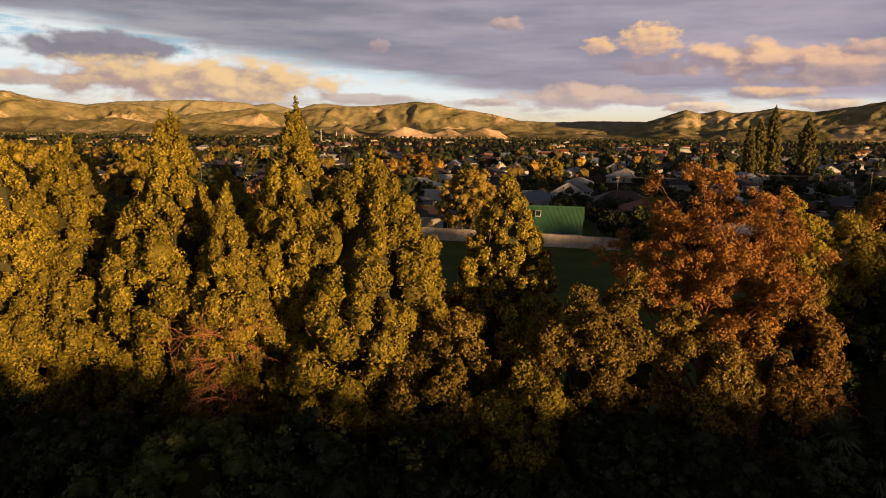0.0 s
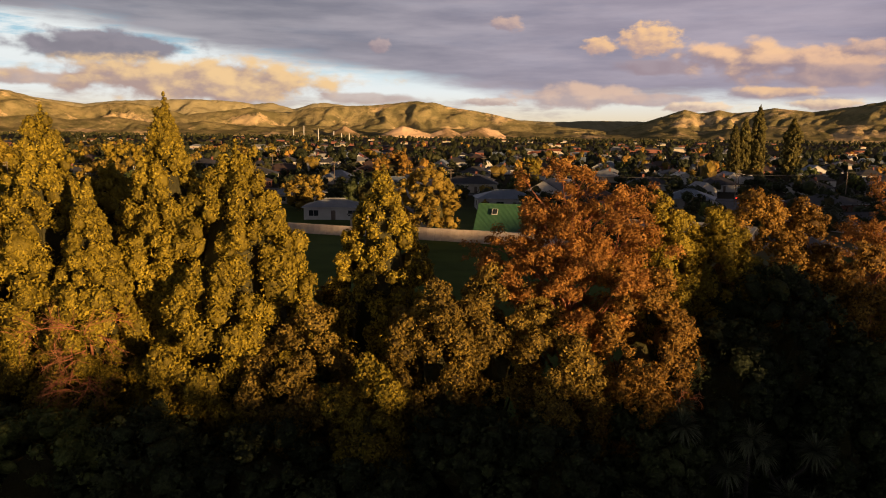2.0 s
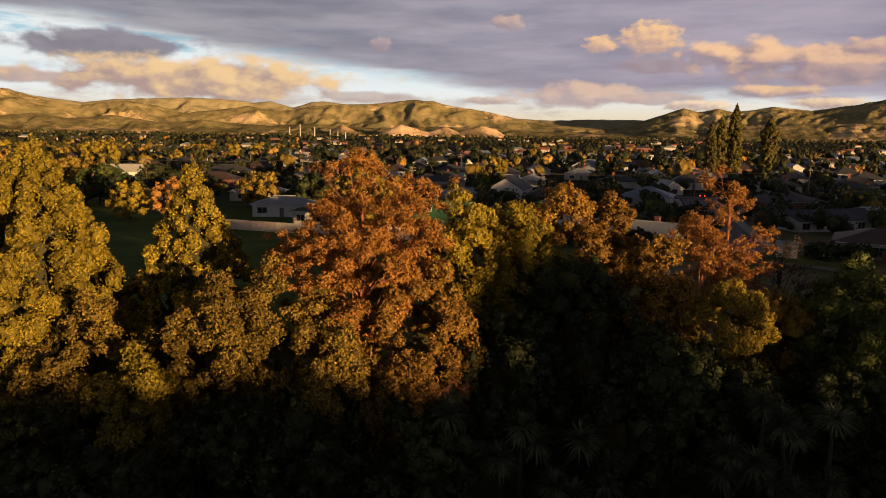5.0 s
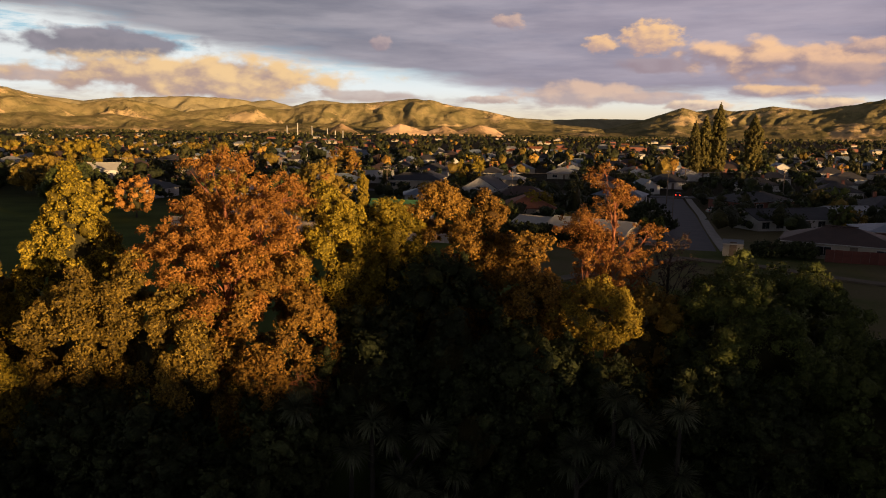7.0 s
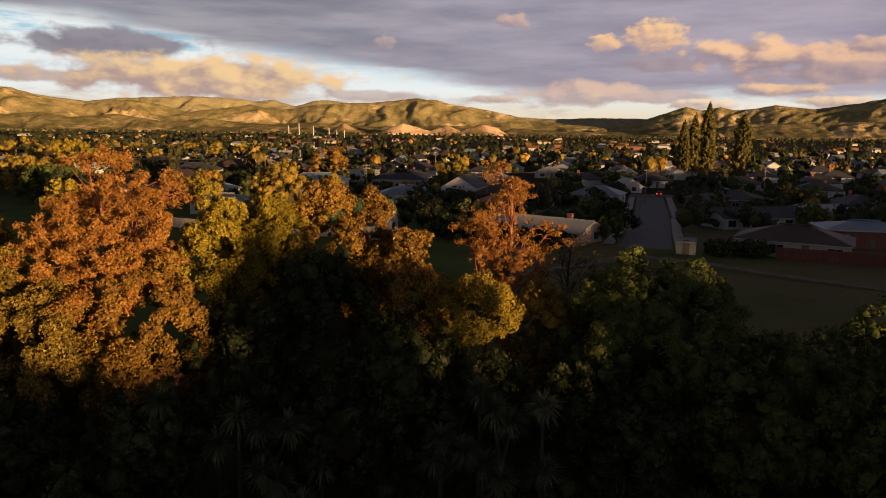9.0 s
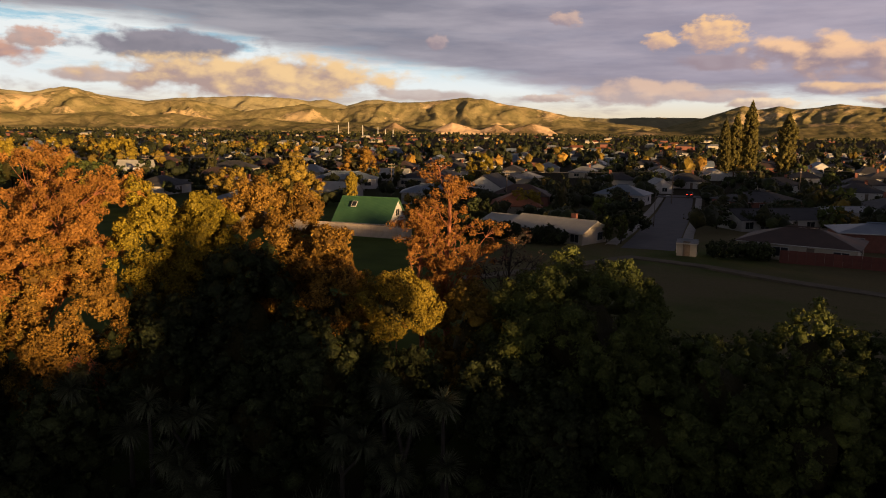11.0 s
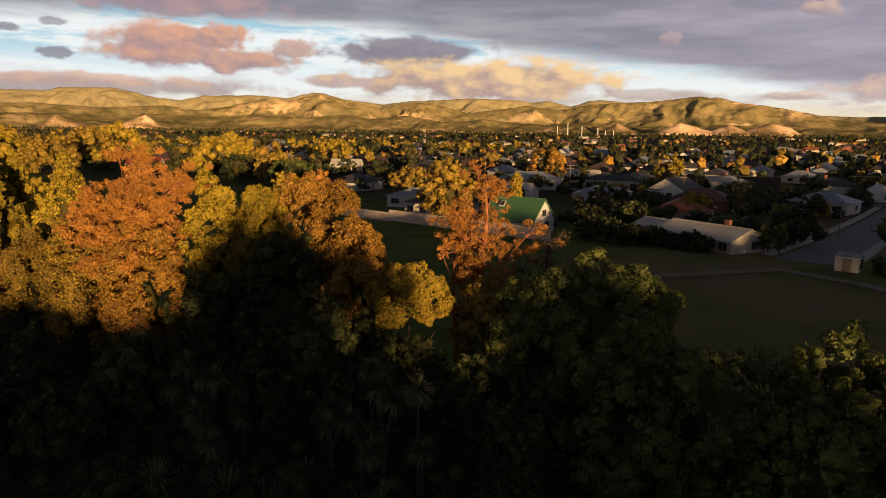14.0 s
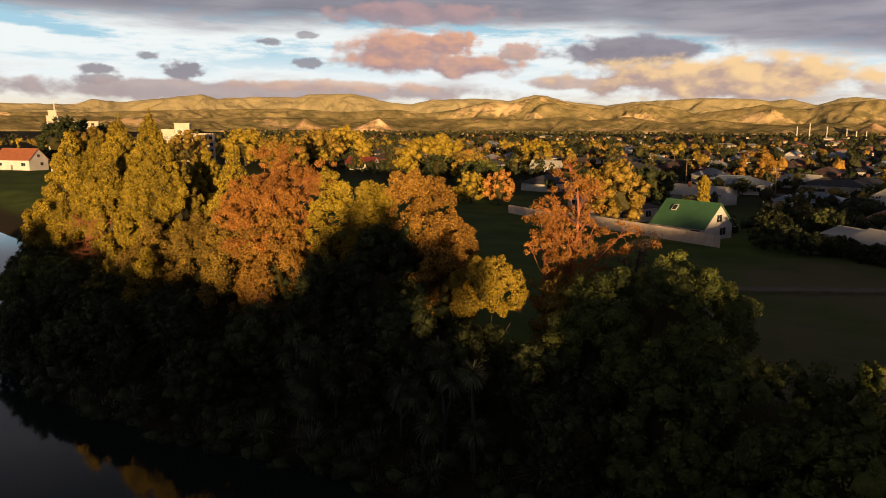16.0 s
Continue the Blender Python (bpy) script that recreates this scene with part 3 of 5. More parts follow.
def open_tree(name, at, height, radius, seed, mat, label, bark="bark", size=0.15, per=60, puff=0.6, n=80, low=0.4, category="tree", group="", twigs=2, lean=0.0, ragged=0.45, sprays=9):
    """Broadleaf with its curving limbs in sight, each one ending in a loose spray of leaves."""
    rng = np.random.default_rng(seed)
    t = thing(name, label, category, at, 0, group)
    k, b = Build(), Build()
    axis = lambda z: np.array([lean * z / height + 0.15 * math.sin(z * 0.7), 0.12 * math.cos(z * 0.6), z])
    zs = np.linspace(-0.3, height * 0.86, 9)
    k.tube([axis(z) for z in zs], [0.021 * height * (1 - 0.85 * i / 8) + 0.02 for i in range(9)], 8)
    half = height * (1 - low) / 2
    mid = height * low + half
    u = rng.normal(0, 1, (n, 3))
    u /= np.linalg.norm(u, axis=1)[:, None]
    q = rng.uniform(0.25, 1.0, n) ** 0.5
    wob = np.array([1 + ragged * noise.noise(Vector(d) * 1.9 + Vector((seed, 1, 0))) for d in u])
    c = u * (q * wob)[:, None] * (radius, radius, half) + np.array([lean * 0.6, 0, mid])
    span = c[:, 2].max() - height * low
    c[:, 2] = height * low + (c[:, 2] - height * low) * (height * (1 - low) - 0.3) / span
    rs = rng.uniform(0.6, 1.3, n) * puff
    tufts, sizes = [], []
    for p, r in zip(c, rs):
        hd = math.hypot(p[0], p[1])
        z0 = float(np.clip(p[2] - hd * rng.uniform(0.6, 1.3) - 0.8, height * 0.22, height * 0.8))
        s = axis(z0)
        m = s * 0.45 + p * 0.55 + np.array([0, 0, 0.10 * hd]) + rng.normal(0, 0.12, 3)
        m1 = s * 0.75 + m * 0.28 + rng.normal(0, 0.06, 3)
        g = 0.009 * (hd + 1.5)
        k.tube([s, m1, m, p], [g * 1.5, g * 1.15, g * 0.75, 0.016], 5)
        # each limb ends in a spray of small tufts on twigs
        for w in range(sprays):
            e = p + rng.normal(0, 0.62, 3) * r * (1.15, 1.15, 0.7) + (p - m) * rng.uniform(-0.15, 0.2)
            tufts.append(e), sizes.append(r * rng.uniform(0.30, 0.52))
            if w < twigs + 2:
                k.tube([m * 0.4 + p * 0.6, (m * 0.15 + p * 0.5 + e * 0.35), e + rng.normal(0, 0.1, 3)], [g * 0.55, 0.018, 0.008], 4)
    part("trunk", k, M[bark], t, "forking trunk with bare curving limbs")
    puffs(b, rng, np.array(tufts), sizes, size, per, 0.0, 0.7, None, 0.75)
    part("crown", b, M[mat], t)
    return t


def lobed(name, at, height, radius, seed, mat, label, size=0.2, per_m2=30, tuft=0.75, n=None, category="tree", depth_scale=1.0, low=0.12, group="", bark="grey_bark", core=0.68, jitter=0.6, small=4, gaps=0.0):
    """Rounded broadleaf or shrub: tufts crowd an uneven dome, on a short forked trunk."""
    rng = np.random.default_rng(seed)
    t = thing(name, label, category, at, 0, group)
    k = Build()
    k.tube([(0, 0, -0.4), (0.1, 0.05, height * 0.3), (0.0, 0.1, height * 0.62)], [0.05 * radius + 0.05, 0.04 * radius + 0.04, 0.03], 6)
    for j in range(4):
        a = j * 1.57 + 0.4
        k.tube([(0, 0, height * 0.2), (radius * 0.4 * math.cos(a), radius * 0.4 * math.sin(a), height * 0.45), (radius * 0.75 * math.cos(a), radius * 0.75 * math.sin(a), height * 0.6)], [0.04 * radius + 0.03, 0.03, 0.015], 5)
    part("trunk", k, M[bark], t, "short forked trunk")
    n = n or int(3.4 * (radius / tuft) ** 2 * (0.6 + 0.4 * height / (2 * radius))) + 8
    i = np.arange(n) + 0.5
    cz = 1 - (1 + 0.75) * i / n
    a = i * 2.39996 + rng.normal(0, 0.2, n)
    s = np.sqrt(np.maximum(0, 1 - cz ** 2))
    u = np.stack([s * np.cos(a), s * np.sin(a), cz], 1)
    wob = np.array([1 + 0.30 * noise.noise(Vector(q) * 1.7 + Vector((seed, 0, 0))) + 0.12 * noise.noise(Vector(q) * 4 + Vector((seed, 5, 0))) for q in u])
    half = height * (1 - low) / 2
    r = rng.uniform(0.45, 1.45, n) * tuft
    c = u * wob[:, None] * (radius - tuft * 0.5, (radius - tuft * 0.5) * depth_scale, half - tuft * 0.4) + (0, 0, height * low + half)
    b = Build()
    if gaps:
        keep = rng.random(n) > gaps
        c, r, u = c[keep], r[keep], u[keep]
    if small:
        c, r, u = sprout(c, r, u, rng, small)
    heart, shaded = (Build() if core else None), (Build() if gaps else None)
    puffs(b, rng, c, r, size, per_m2, core, jitter, u, 0.9, 0.75, hearts=shaded)
    if shaded:
        part("old_leaves", shaded, M["old_" + mat], t, "under-leaves darkened by colour to stand for crown shade")
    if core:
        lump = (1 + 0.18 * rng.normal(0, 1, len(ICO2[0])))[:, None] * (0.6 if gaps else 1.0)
        # dark lump in the dome: shade between the tufts put into its colour
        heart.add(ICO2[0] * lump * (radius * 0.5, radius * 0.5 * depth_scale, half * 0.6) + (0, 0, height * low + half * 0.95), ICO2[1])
        part("inner_crown", heart, M["gap_shade"], t, "dark twig core, gap shade put into its colour")
    part("crown", b, M[mat], t)
    return t


def gz(x, y):
    return float(ground_z(np.array(x), np.array(y)))


# conifers of the river bank: x, y, top, half width, seed
for x, y, top, r, s in ((-21.4, 38, 16, 3.7, 1), (-19.0, 40.1, 16.0, 3.7, 2), (-13.2, 39.7, 17.4, 3.5, 3), (-9.4, 37, 13.9, 2.3, 4), (-6.6, 39.8, 18, 3.0, 5), (-2.7, 39, 15.7, 4.2, 6),
                        (4.5, 42, 14.5, 2.8, 7), (-25.4, 41.5, 15.2, 4.2, 8), (-24.3, 42.4, 14.3, 4.2, 9), (-15.9, 45.2, 15, 3.8, 10), (-8.5, 46.8, 14.2, 3.6, 11), (-23.1, 47.8, 15.9, 3.8, 12), (-36.6, 48, 12.6, 4.0, 13), (-30.4, 51.4, 15.4, 4.0, 14), (-43.1, 51.8, 9.7, 3.7, 15), (-37.1, 54.8, 14.6, 4.2, 16), (-11.8, 44.2, 14.4, 3.7, 18), (-34.1, 42.5, 11.4, 4.0, 20)):
    g0 = gz(x, y)
    back = y > 43
    conifer((x, y, g0), top - g0, r, s, per_m2=6 if back else 40, size=0.3 if back else 0.165, tufts=2 if back else 5)

# the grove of mixed trees
def place(maker, name, x, y, top, *a, **k):
    g0 = gz(x, y)
    return maker(name, (x, y, g0), top - g0, *a, **k)


place(open_tree, "autumn_tree", 14.5, 38.7, 14.7, 4.0, 21, "rust", "wide open-crowned tree turning orange brown", "red_twig", n=52, per=62, puff=0.95, low=0.47, size=0.14, sprays=11)
for x, y, top, r, s, m, lab in ((10.9, 37.1, 9.3, 2.5, 22, "olive", "olive-brown rounded riverside tree"), (17.6, 36.9, 9.5, 3.0, 23, "autumn", "lower orange-brown bough of autumn foliage"),
                                (13.8, 35.8, 8, 2.6, 24, "olive", "olive-brown rounded riverside tree"), (7.8, 36.1, 8.9, 2.5, 25, "olive", "olive-brown rounded riverside tree"),
                                (1.4, 35.1, 7.2, 2.9, 26, "olive", "olive-brown rounded riverside tree"), (5, 33.1, 6.1, 1.7, 27, "cypress", "small rounded yellow-green bush"),
                                (29.5, 43.4, 10, 2.2, 28, "autumn", "orange-brown autumn tree on the bank"), (30.7, 41.4, 10.2, 1.8, 29, "autumn", "orange-brown autumn tree on the bank"),
                                (25.6, 43.6, 13.1, 2.3, 30, "autumn", "tall brown autumn tree on the bank"), (28, 43.3, 12, 1.8, 31, "autumn", "tall brown autumn tree on the bank")):
    place(lobed, "riverside_tree", x, y, top, r * 0.86, s, m, lab, size=0.135, per_m2=64, tuft=0.56, core=0.66, jitter=0.6, small=6, gaps=0.22)
for x, y, top, r, s in ((22.9, 42.1, 12.4, 1.8, 41), (19.7, 40.9, 12.8, 1.7, 42), (21.1, 43.8, 11.4, 1.8, 43)):
    place(lobed, "riverside_tree", x, y, top, r, s, "cypress", "yellow-green upright tree among brown neighbours", size=0.125, per_m2=76, tuft=0.52, core=0.66, jitter=0.55, low=0.25, gaps=0.14)
place(open_tree, "autumn_tree", 36.4, 48.4, 14.3, 3.0, 51, "rust", "thin-leaved rust-red tree with bare pale limbs", "red_twig", n=46, per=46, puff=0.72, low=0.34, twigs=3, size=0.13)
place(open_tree, "autumn_tree", 34.8, 47.4, 9.6, 1.9, 56, "rust", "small rust-red tree beside its taller neighbour", "red_twig", n=18, per=46, puff=0.62, low=0.4, twigs=3, size=0.13)
place(open_tree, "bare_tree", 40.6, 49.6, 9.9, 2.4, 57, "dusky", "leafless dark twiggy tree beside a rust-red tree", "grey_bark", n=44, per=9, puff=0.6, low=0.25, twigs=5, size=0.12)
place(lobed, "golden_shrub", 34.3, 41.3, 7.9, 2.15, 52, "gold", "golden yellow open shrub on the bank", size=0.125, per_m2=80, tuft=0.56, n=46, core=0.55, jitter=0.6, small=6, low=0.62, gaps=0.15, category="shrub", bark="bark")
place(lobed, "riverside_tree", 44.6, 44.2, 8.1, 5.2, 53, "green", "broad dark green dome-crowned tree", size=0.15, per_m2=44, tuft=0.85, small=6, jitter=0.5)
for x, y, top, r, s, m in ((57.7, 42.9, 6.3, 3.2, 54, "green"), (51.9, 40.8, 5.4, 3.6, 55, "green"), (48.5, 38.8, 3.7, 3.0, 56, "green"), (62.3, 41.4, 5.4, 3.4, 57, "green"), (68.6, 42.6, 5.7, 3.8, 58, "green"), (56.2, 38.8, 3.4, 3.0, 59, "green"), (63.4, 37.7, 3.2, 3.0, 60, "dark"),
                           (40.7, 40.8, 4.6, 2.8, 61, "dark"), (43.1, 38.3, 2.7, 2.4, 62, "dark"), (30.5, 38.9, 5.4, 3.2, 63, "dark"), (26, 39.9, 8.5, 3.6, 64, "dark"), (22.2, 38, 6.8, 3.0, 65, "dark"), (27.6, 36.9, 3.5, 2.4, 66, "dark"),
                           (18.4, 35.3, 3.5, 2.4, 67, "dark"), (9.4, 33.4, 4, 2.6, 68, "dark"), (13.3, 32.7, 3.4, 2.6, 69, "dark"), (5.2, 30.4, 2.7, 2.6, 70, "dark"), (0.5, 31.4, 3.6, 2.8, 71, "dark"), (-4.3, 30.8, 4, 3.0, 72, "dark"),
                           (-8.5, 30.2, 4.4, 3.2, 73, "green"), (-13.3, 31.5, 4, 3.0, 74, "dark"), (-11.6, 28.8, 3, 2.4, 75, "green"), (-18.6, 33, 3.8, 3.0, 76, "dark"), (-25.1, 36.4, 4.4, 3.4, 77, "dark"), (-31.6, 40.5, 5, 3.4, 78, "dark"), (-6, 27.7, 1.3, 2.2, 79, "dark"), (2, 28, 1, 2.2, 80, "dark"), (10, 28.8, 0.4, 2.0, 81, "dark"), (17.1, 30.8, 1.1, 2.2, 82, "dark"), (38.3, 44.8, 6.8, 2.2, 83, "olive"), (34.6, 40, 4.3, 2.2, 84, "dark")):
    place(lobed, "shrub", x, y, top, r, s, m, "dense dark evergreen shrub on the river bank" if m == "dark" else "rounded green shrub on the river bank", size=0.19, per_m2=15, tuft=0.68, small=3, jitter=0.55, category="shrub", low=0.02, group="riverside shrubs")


def cordyline(at, height, seed, heads=2):
    """Bare stems that end in round heads of sword leaves."""
    rng = np.random.default_rng(seed)
    t = thing("cabbage_tree", "cabbage tree with spiky grey-green leaf heads", "tree", at, 0, "cabbage trees")
    k, b = Build(), Build()
    for h in range(heads):
        top = np.array([rng.normal(0, 0.5) * (heads > 1), rng.normal(0, 0.4) * (heads > 1), height * (1 - 0.12 * h)])
        k.tube([(0, 0, -0.3), (0.0, 0.05, height * 0.45), top * (0.8, 0.8, 0.8), top], [0.14, 0.12, 0.09, 0.08], 7)
        for j in range(190):
            u = rng.normal(0, 1, 3)
            u[2] = u[2] * 0.85 + 0.12
            u /= np.linalg.norm(u)
            L = rng.uniform(0.85, 1.25)
            s = np.cross(u, (0, 0, 1.0))
            s /= np.linalg.norm(s) + 1e-9
            mid, end = top + u * L * 0.55, top + u * L + np.array([0, 0, -0.14 * L])
            w = 0.045
            b.add([top - s * w * 0.5, top + s * w * 0.5, mid + s * w, end, mid - s * w], [(0, 1, 2, 4)])
            b.add([mid - s * w, mid + s * w, end], [(0, 1, 2)])
    part("stem", k, M["grey_bark"], t, "slender grey stem")
    part("leaf_head", b, M["blade"], t, "round head of sword-shaped leaves")
    return t


for x, y, z, s, hd in ((19.1, 34.6, 4.2, 1, 1), (22.7, 35, 2.6, 2, 1), (24.4, 35.4, 2.3, 3, 1), (21.7, 34.8, 1.1, 4, 1), (24.6, 34.4, 0.2, 5, 1), (26.8, 35, 0.1, 6, 1), (32.7, 35.2, 1.5, 7, 2), (34.6, 36.4, 3.5, 8, 1),
                       (35.7, 35.8, 2.8, 9, 1), (37.7, 35.9, 3.1, 10, 1), (34.8, 34.9, 0.2, 11, 1), (37.9, 35.9, -0.3, 12, 1), (25.5, 34, -0.9, 13, 1)):
    g0 = gz(x, y)
    cordyline((x, y, g0), max(0.7, z - g0 - 0.2), s, hd + s % 2)


def flax(at, seed, size=1.6):
    rng = np.random.default_rng(seed)
    b = Build()
    for j in range(90):
        a, tilt = rng.uniform(0, 6.283), rng.uniform(0.15, 1.0)
        u = np.array([math.cos(a) * tilt, math.sin(a) * tilt, 1.0])
        u /= np.linalg.norm(u)
        s = np.array([-math.sin(a), math.cos(a), 0]) * 0.045
        L = size * rng.uniform(0.7, 1.15)
        p0 = np.array([math.cos(a), math.sin(a), 0]) * 0.15
        p1, p2 = p0 + u * L * 0.6, p0 + u * L + np.array([math.cos(a) * 0.3 * tilt, math.sin(a) * 0.3 * tilt, -0.35 * tilt]) * L
        b.add([p0 - s, p0 + s, p1 + s, p1 - s], [(0, 1, 2, 3)])
        b.add([p1 - s, p1 + s, p2], [(0, 1, 2)])
    ob = new("flax_bush", b.mesh("flax_bush", M["blade"]))
    ob.matrix_basis = pose(*at)
    return tagged(ob, "flax bush with long arching sword leaves at the water", "flax", "flax bushes")


for i, (x, y) in enumerate(((31.6, 34.4), (24, 30.9), (5.5, 26.6), (41.9, 36.9), (46, 36.7), (28.1, 32), (36.3, 34.1), (12.9, 27.9))):
    flax((x, y, gz(x, y)), 300 + i, 1.9 if i % 2 else 1.6)

# tall trees of the opposite bank, behind the drone, whose shade lies on the grove
# past x = 220: unseen trees added to keep houses and town shaded
for i, (x, h, r) in enumerate(((40, 10.2, 6), (50, 10.4, 6), (59, 10.6, 6), (68, 10.2, 6), (77, 10.6, 6), (86, 10.0, 6), (95, 10.2, 5.5), (102, 10.2, 4.6), (113.2, 17.2, 6.2), (123.5, 9.5, 3.6), (133, 14.8, 4.6), (139.5, 15.2, 5.0), (147, 11.6, 3.9), (154.5, 14.8, 5), (163, 13.6, 6), (172, 13.6, 6.5), (181, 14.2, 6.5), (190, 15.2, 7), (201, 15.5, 7), (212, 14.5, 6), (226, 22, 8), (240, 22, 9), (256, 23, 10), (273, 23, 10), (291, 24, 10), (308, 25, 11), (328, 26, 12), (350, 26, 12), (373, 27, 13), (397, 27, 13), (422, 28, 14), (448, 28, 14), (475, 29, 15), (503, 30, 15), (30, 10, 6), (20, 10, 6))):
    lobed("bank_tree", (x, -45, 1.0), h - (0.1 if x <= 95 else 0.85), r, 500 + i, "dark", "large dark unseen tree on the far bank, placed for its shade", size=1.2, per_m2=0.35, tuft=2.0, small=0, low=0.0, group="trees of the far bank")
# unseen thicket row, added to stop low sun leaking beneath the crowns
for i in range(17):
    lobed("bank_shrub", (30 + i * 9.0, -38, 0.2), 5.6, 5.6, 560 + i, "dark", "unseen dark thicket added on the far bank to block low sun", size=1.2, per_m2=0.35, tuft=2.0, small=0, low=0.0, category="shrub", group="thickets of the far bank")


def undergrowth():
    """Ferns, grass and low growth that cover the bank."""
    rng = np.random.default_rng(77)
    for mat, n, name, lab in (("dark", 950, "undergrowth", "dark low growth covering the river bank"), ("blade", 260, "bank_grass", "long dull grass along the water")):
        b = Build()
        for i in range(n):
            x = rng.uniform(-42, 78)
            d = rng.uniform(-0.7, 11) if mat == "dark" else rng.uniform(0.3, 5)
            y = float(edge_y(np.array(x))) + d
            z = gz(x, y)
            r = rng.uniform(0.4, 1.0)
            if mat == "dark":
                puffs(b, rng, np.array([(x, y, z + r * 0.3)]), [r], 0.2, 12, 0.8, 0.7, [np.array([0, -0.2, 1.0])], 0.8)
            else:
                for j in range(26):
                    a, tl = rng.uniform(0, 6.283), rng.uniform(0.1, 0.9)
                    p = np.array([x, y, z]) + rng.normal(0, 0.3, 3) * (1, 1, 0)
                    s = np.array([-math.sin(a), math.cos(a), 0]) * 0.02
                    e = p + np.array([math.cos(a) * tl, math.sin(a) * tl, 1.0]) * rng.uniform(0.4, 0.9)
                    b.add([p - s, p + s, e], [(0, 1, 2)])
        tagged(new(name, b.mesh(name, M[mat])), lab, "undergrowth", kind="stuff")


undergrowth()


def dead_bough(at, height, radius, seed, n=9):
    rng = np.random.default_rng(seed)
    k = Build()
    tips = []
    for j in range(n):
        w = rng.normal(0, 1, 3) * (1, 0.7, 0.9)
        limbs(k, rng, (0, 0, height * rng.uniform(0.2, 0.8)), w / np.linalg.norm(w), radius * rng.uniform(0.5, 0.9), 0.030, 2, tips, 0.7, 0.08, 5)
    k.tube([(0.2, 1.0, -3), (0.1, 0.4, height * 0.4), (0, 0, height)], [0.09, 0.07, 0.03], 6)
    ob = new("dead_bough", k.mesh("dead_bough", M["red_twig"]))
    ob.matrix_basis = pose(*at)
    return tagged(ob, "broken dead bough of bare red-brown twigs", "branch")


dead_bough((-8.9, 35.2, 3.0), 5.2, 2.1, 5, 20)
dead_bough((19.4, 35, 3.2), 1.6, 1.1, 6, 5)


# ---- field edge, road and houses ----
M["paling"] = plain("pale_fence_boards", (0.42, 0.34, 0.28), (0.60, 0.50, 0.42), 1.5, 0.75, fine=20, vary=0.5)
M["red_fence"] = plain("red_fence_boards", (0.12, 0.035, 0.025), (0.20, 0.06, 0.04), 1.5, 0.75, fine=20, vary=0.5)
M["asphalt"] = plain("asphalt", (0.085, 0.085, 0.095), (0.13, 0.128, 0.135), 0.5, 0.85, fine=30)
M["concrete"] = plain("pale_concrete", (0.26, 0.25, 0.23), (0.40, 0.38, 0.35), 0.8, 0.85, fine=20)
M["gravel"] = plain("trodden_gravel_track", (0.09, 0.075, 0.048), (0.18, 0.145, 0.095), 0.6, 0.95, fine=8)
M["white"] = plain("white_weatherboard", (0.44, 0.42, 0.40), (0.60, 0.58, 0.55), 0.7, 0.6, fine=15)
M["cream"] = plain("cream_paint", (0.38, 0.33, 0.26), (0.52, 0.46, 0.37), 0.7, 0.65, fine=15)
M["brick"] = plain("red_brick", (0.17, 0.065, 0.045), (0.26, 0.10, 0.07), 2.0, 0.85, fine=10)
M["glass"] = plain("window_glass", (0.02, 0.025, 0.03), (0.05, 0.055, 0.06), 0.5, 0.08, relief=0.02)
M["wood"] = plain("weathered_pole_timber", (0.12, 0.09, 0.07), (0.24, 0.19, 0.15), 1.5, 0.9, fine=12)
M["green_roof"] = ribbed("green_painted_roof", (0.035, 0.10, 0.048), (0.070, 0.16, 0.075), 0.2, 0.5)
M["cream_roof"] = ribbed("pale_roof_sheets", (0.42, 0.40, 0.36), (0.58, 0.56, 0.50), 0.2, 0.5)
M["slate_roof"] = plain("dark_tile_roof", (0.035, 0.035, 0.042), (0.075, 0.072, 0.080), 0.8, 0.65, fine=5, relief=0.5)
M["brown_roof"] = plain("brown_tile_roof", (0.055, 0.035, 0.03), (0.10, 0.060, 0.048), 0.8, 0.65, fine=5, relief=0.5)
M["red_roof"] = ribbed("red_painted_roof", (0.14, 0.03, 0.022), (0.22, 0.05, 0.035), 0.2, 0.5)
M["blue_roof"] = ribbed("blue_grey_roof", (0.15, 0.19, 0.25), (0.26, 0.31, 0.38), 0.2, 0.45)
M["grey_roof"] = ribbed("zinc_roof_sheets", (0.22, 0.23, 0.25), (0.36, 0.37, 0.39), 0.2, 0.45)
M["orange_roof"] = plain("orange_tile_roof", (0.22, 0.075, 0.035), (0.34, 0.12, 0.055), 0.8, 0.7, fine=5)


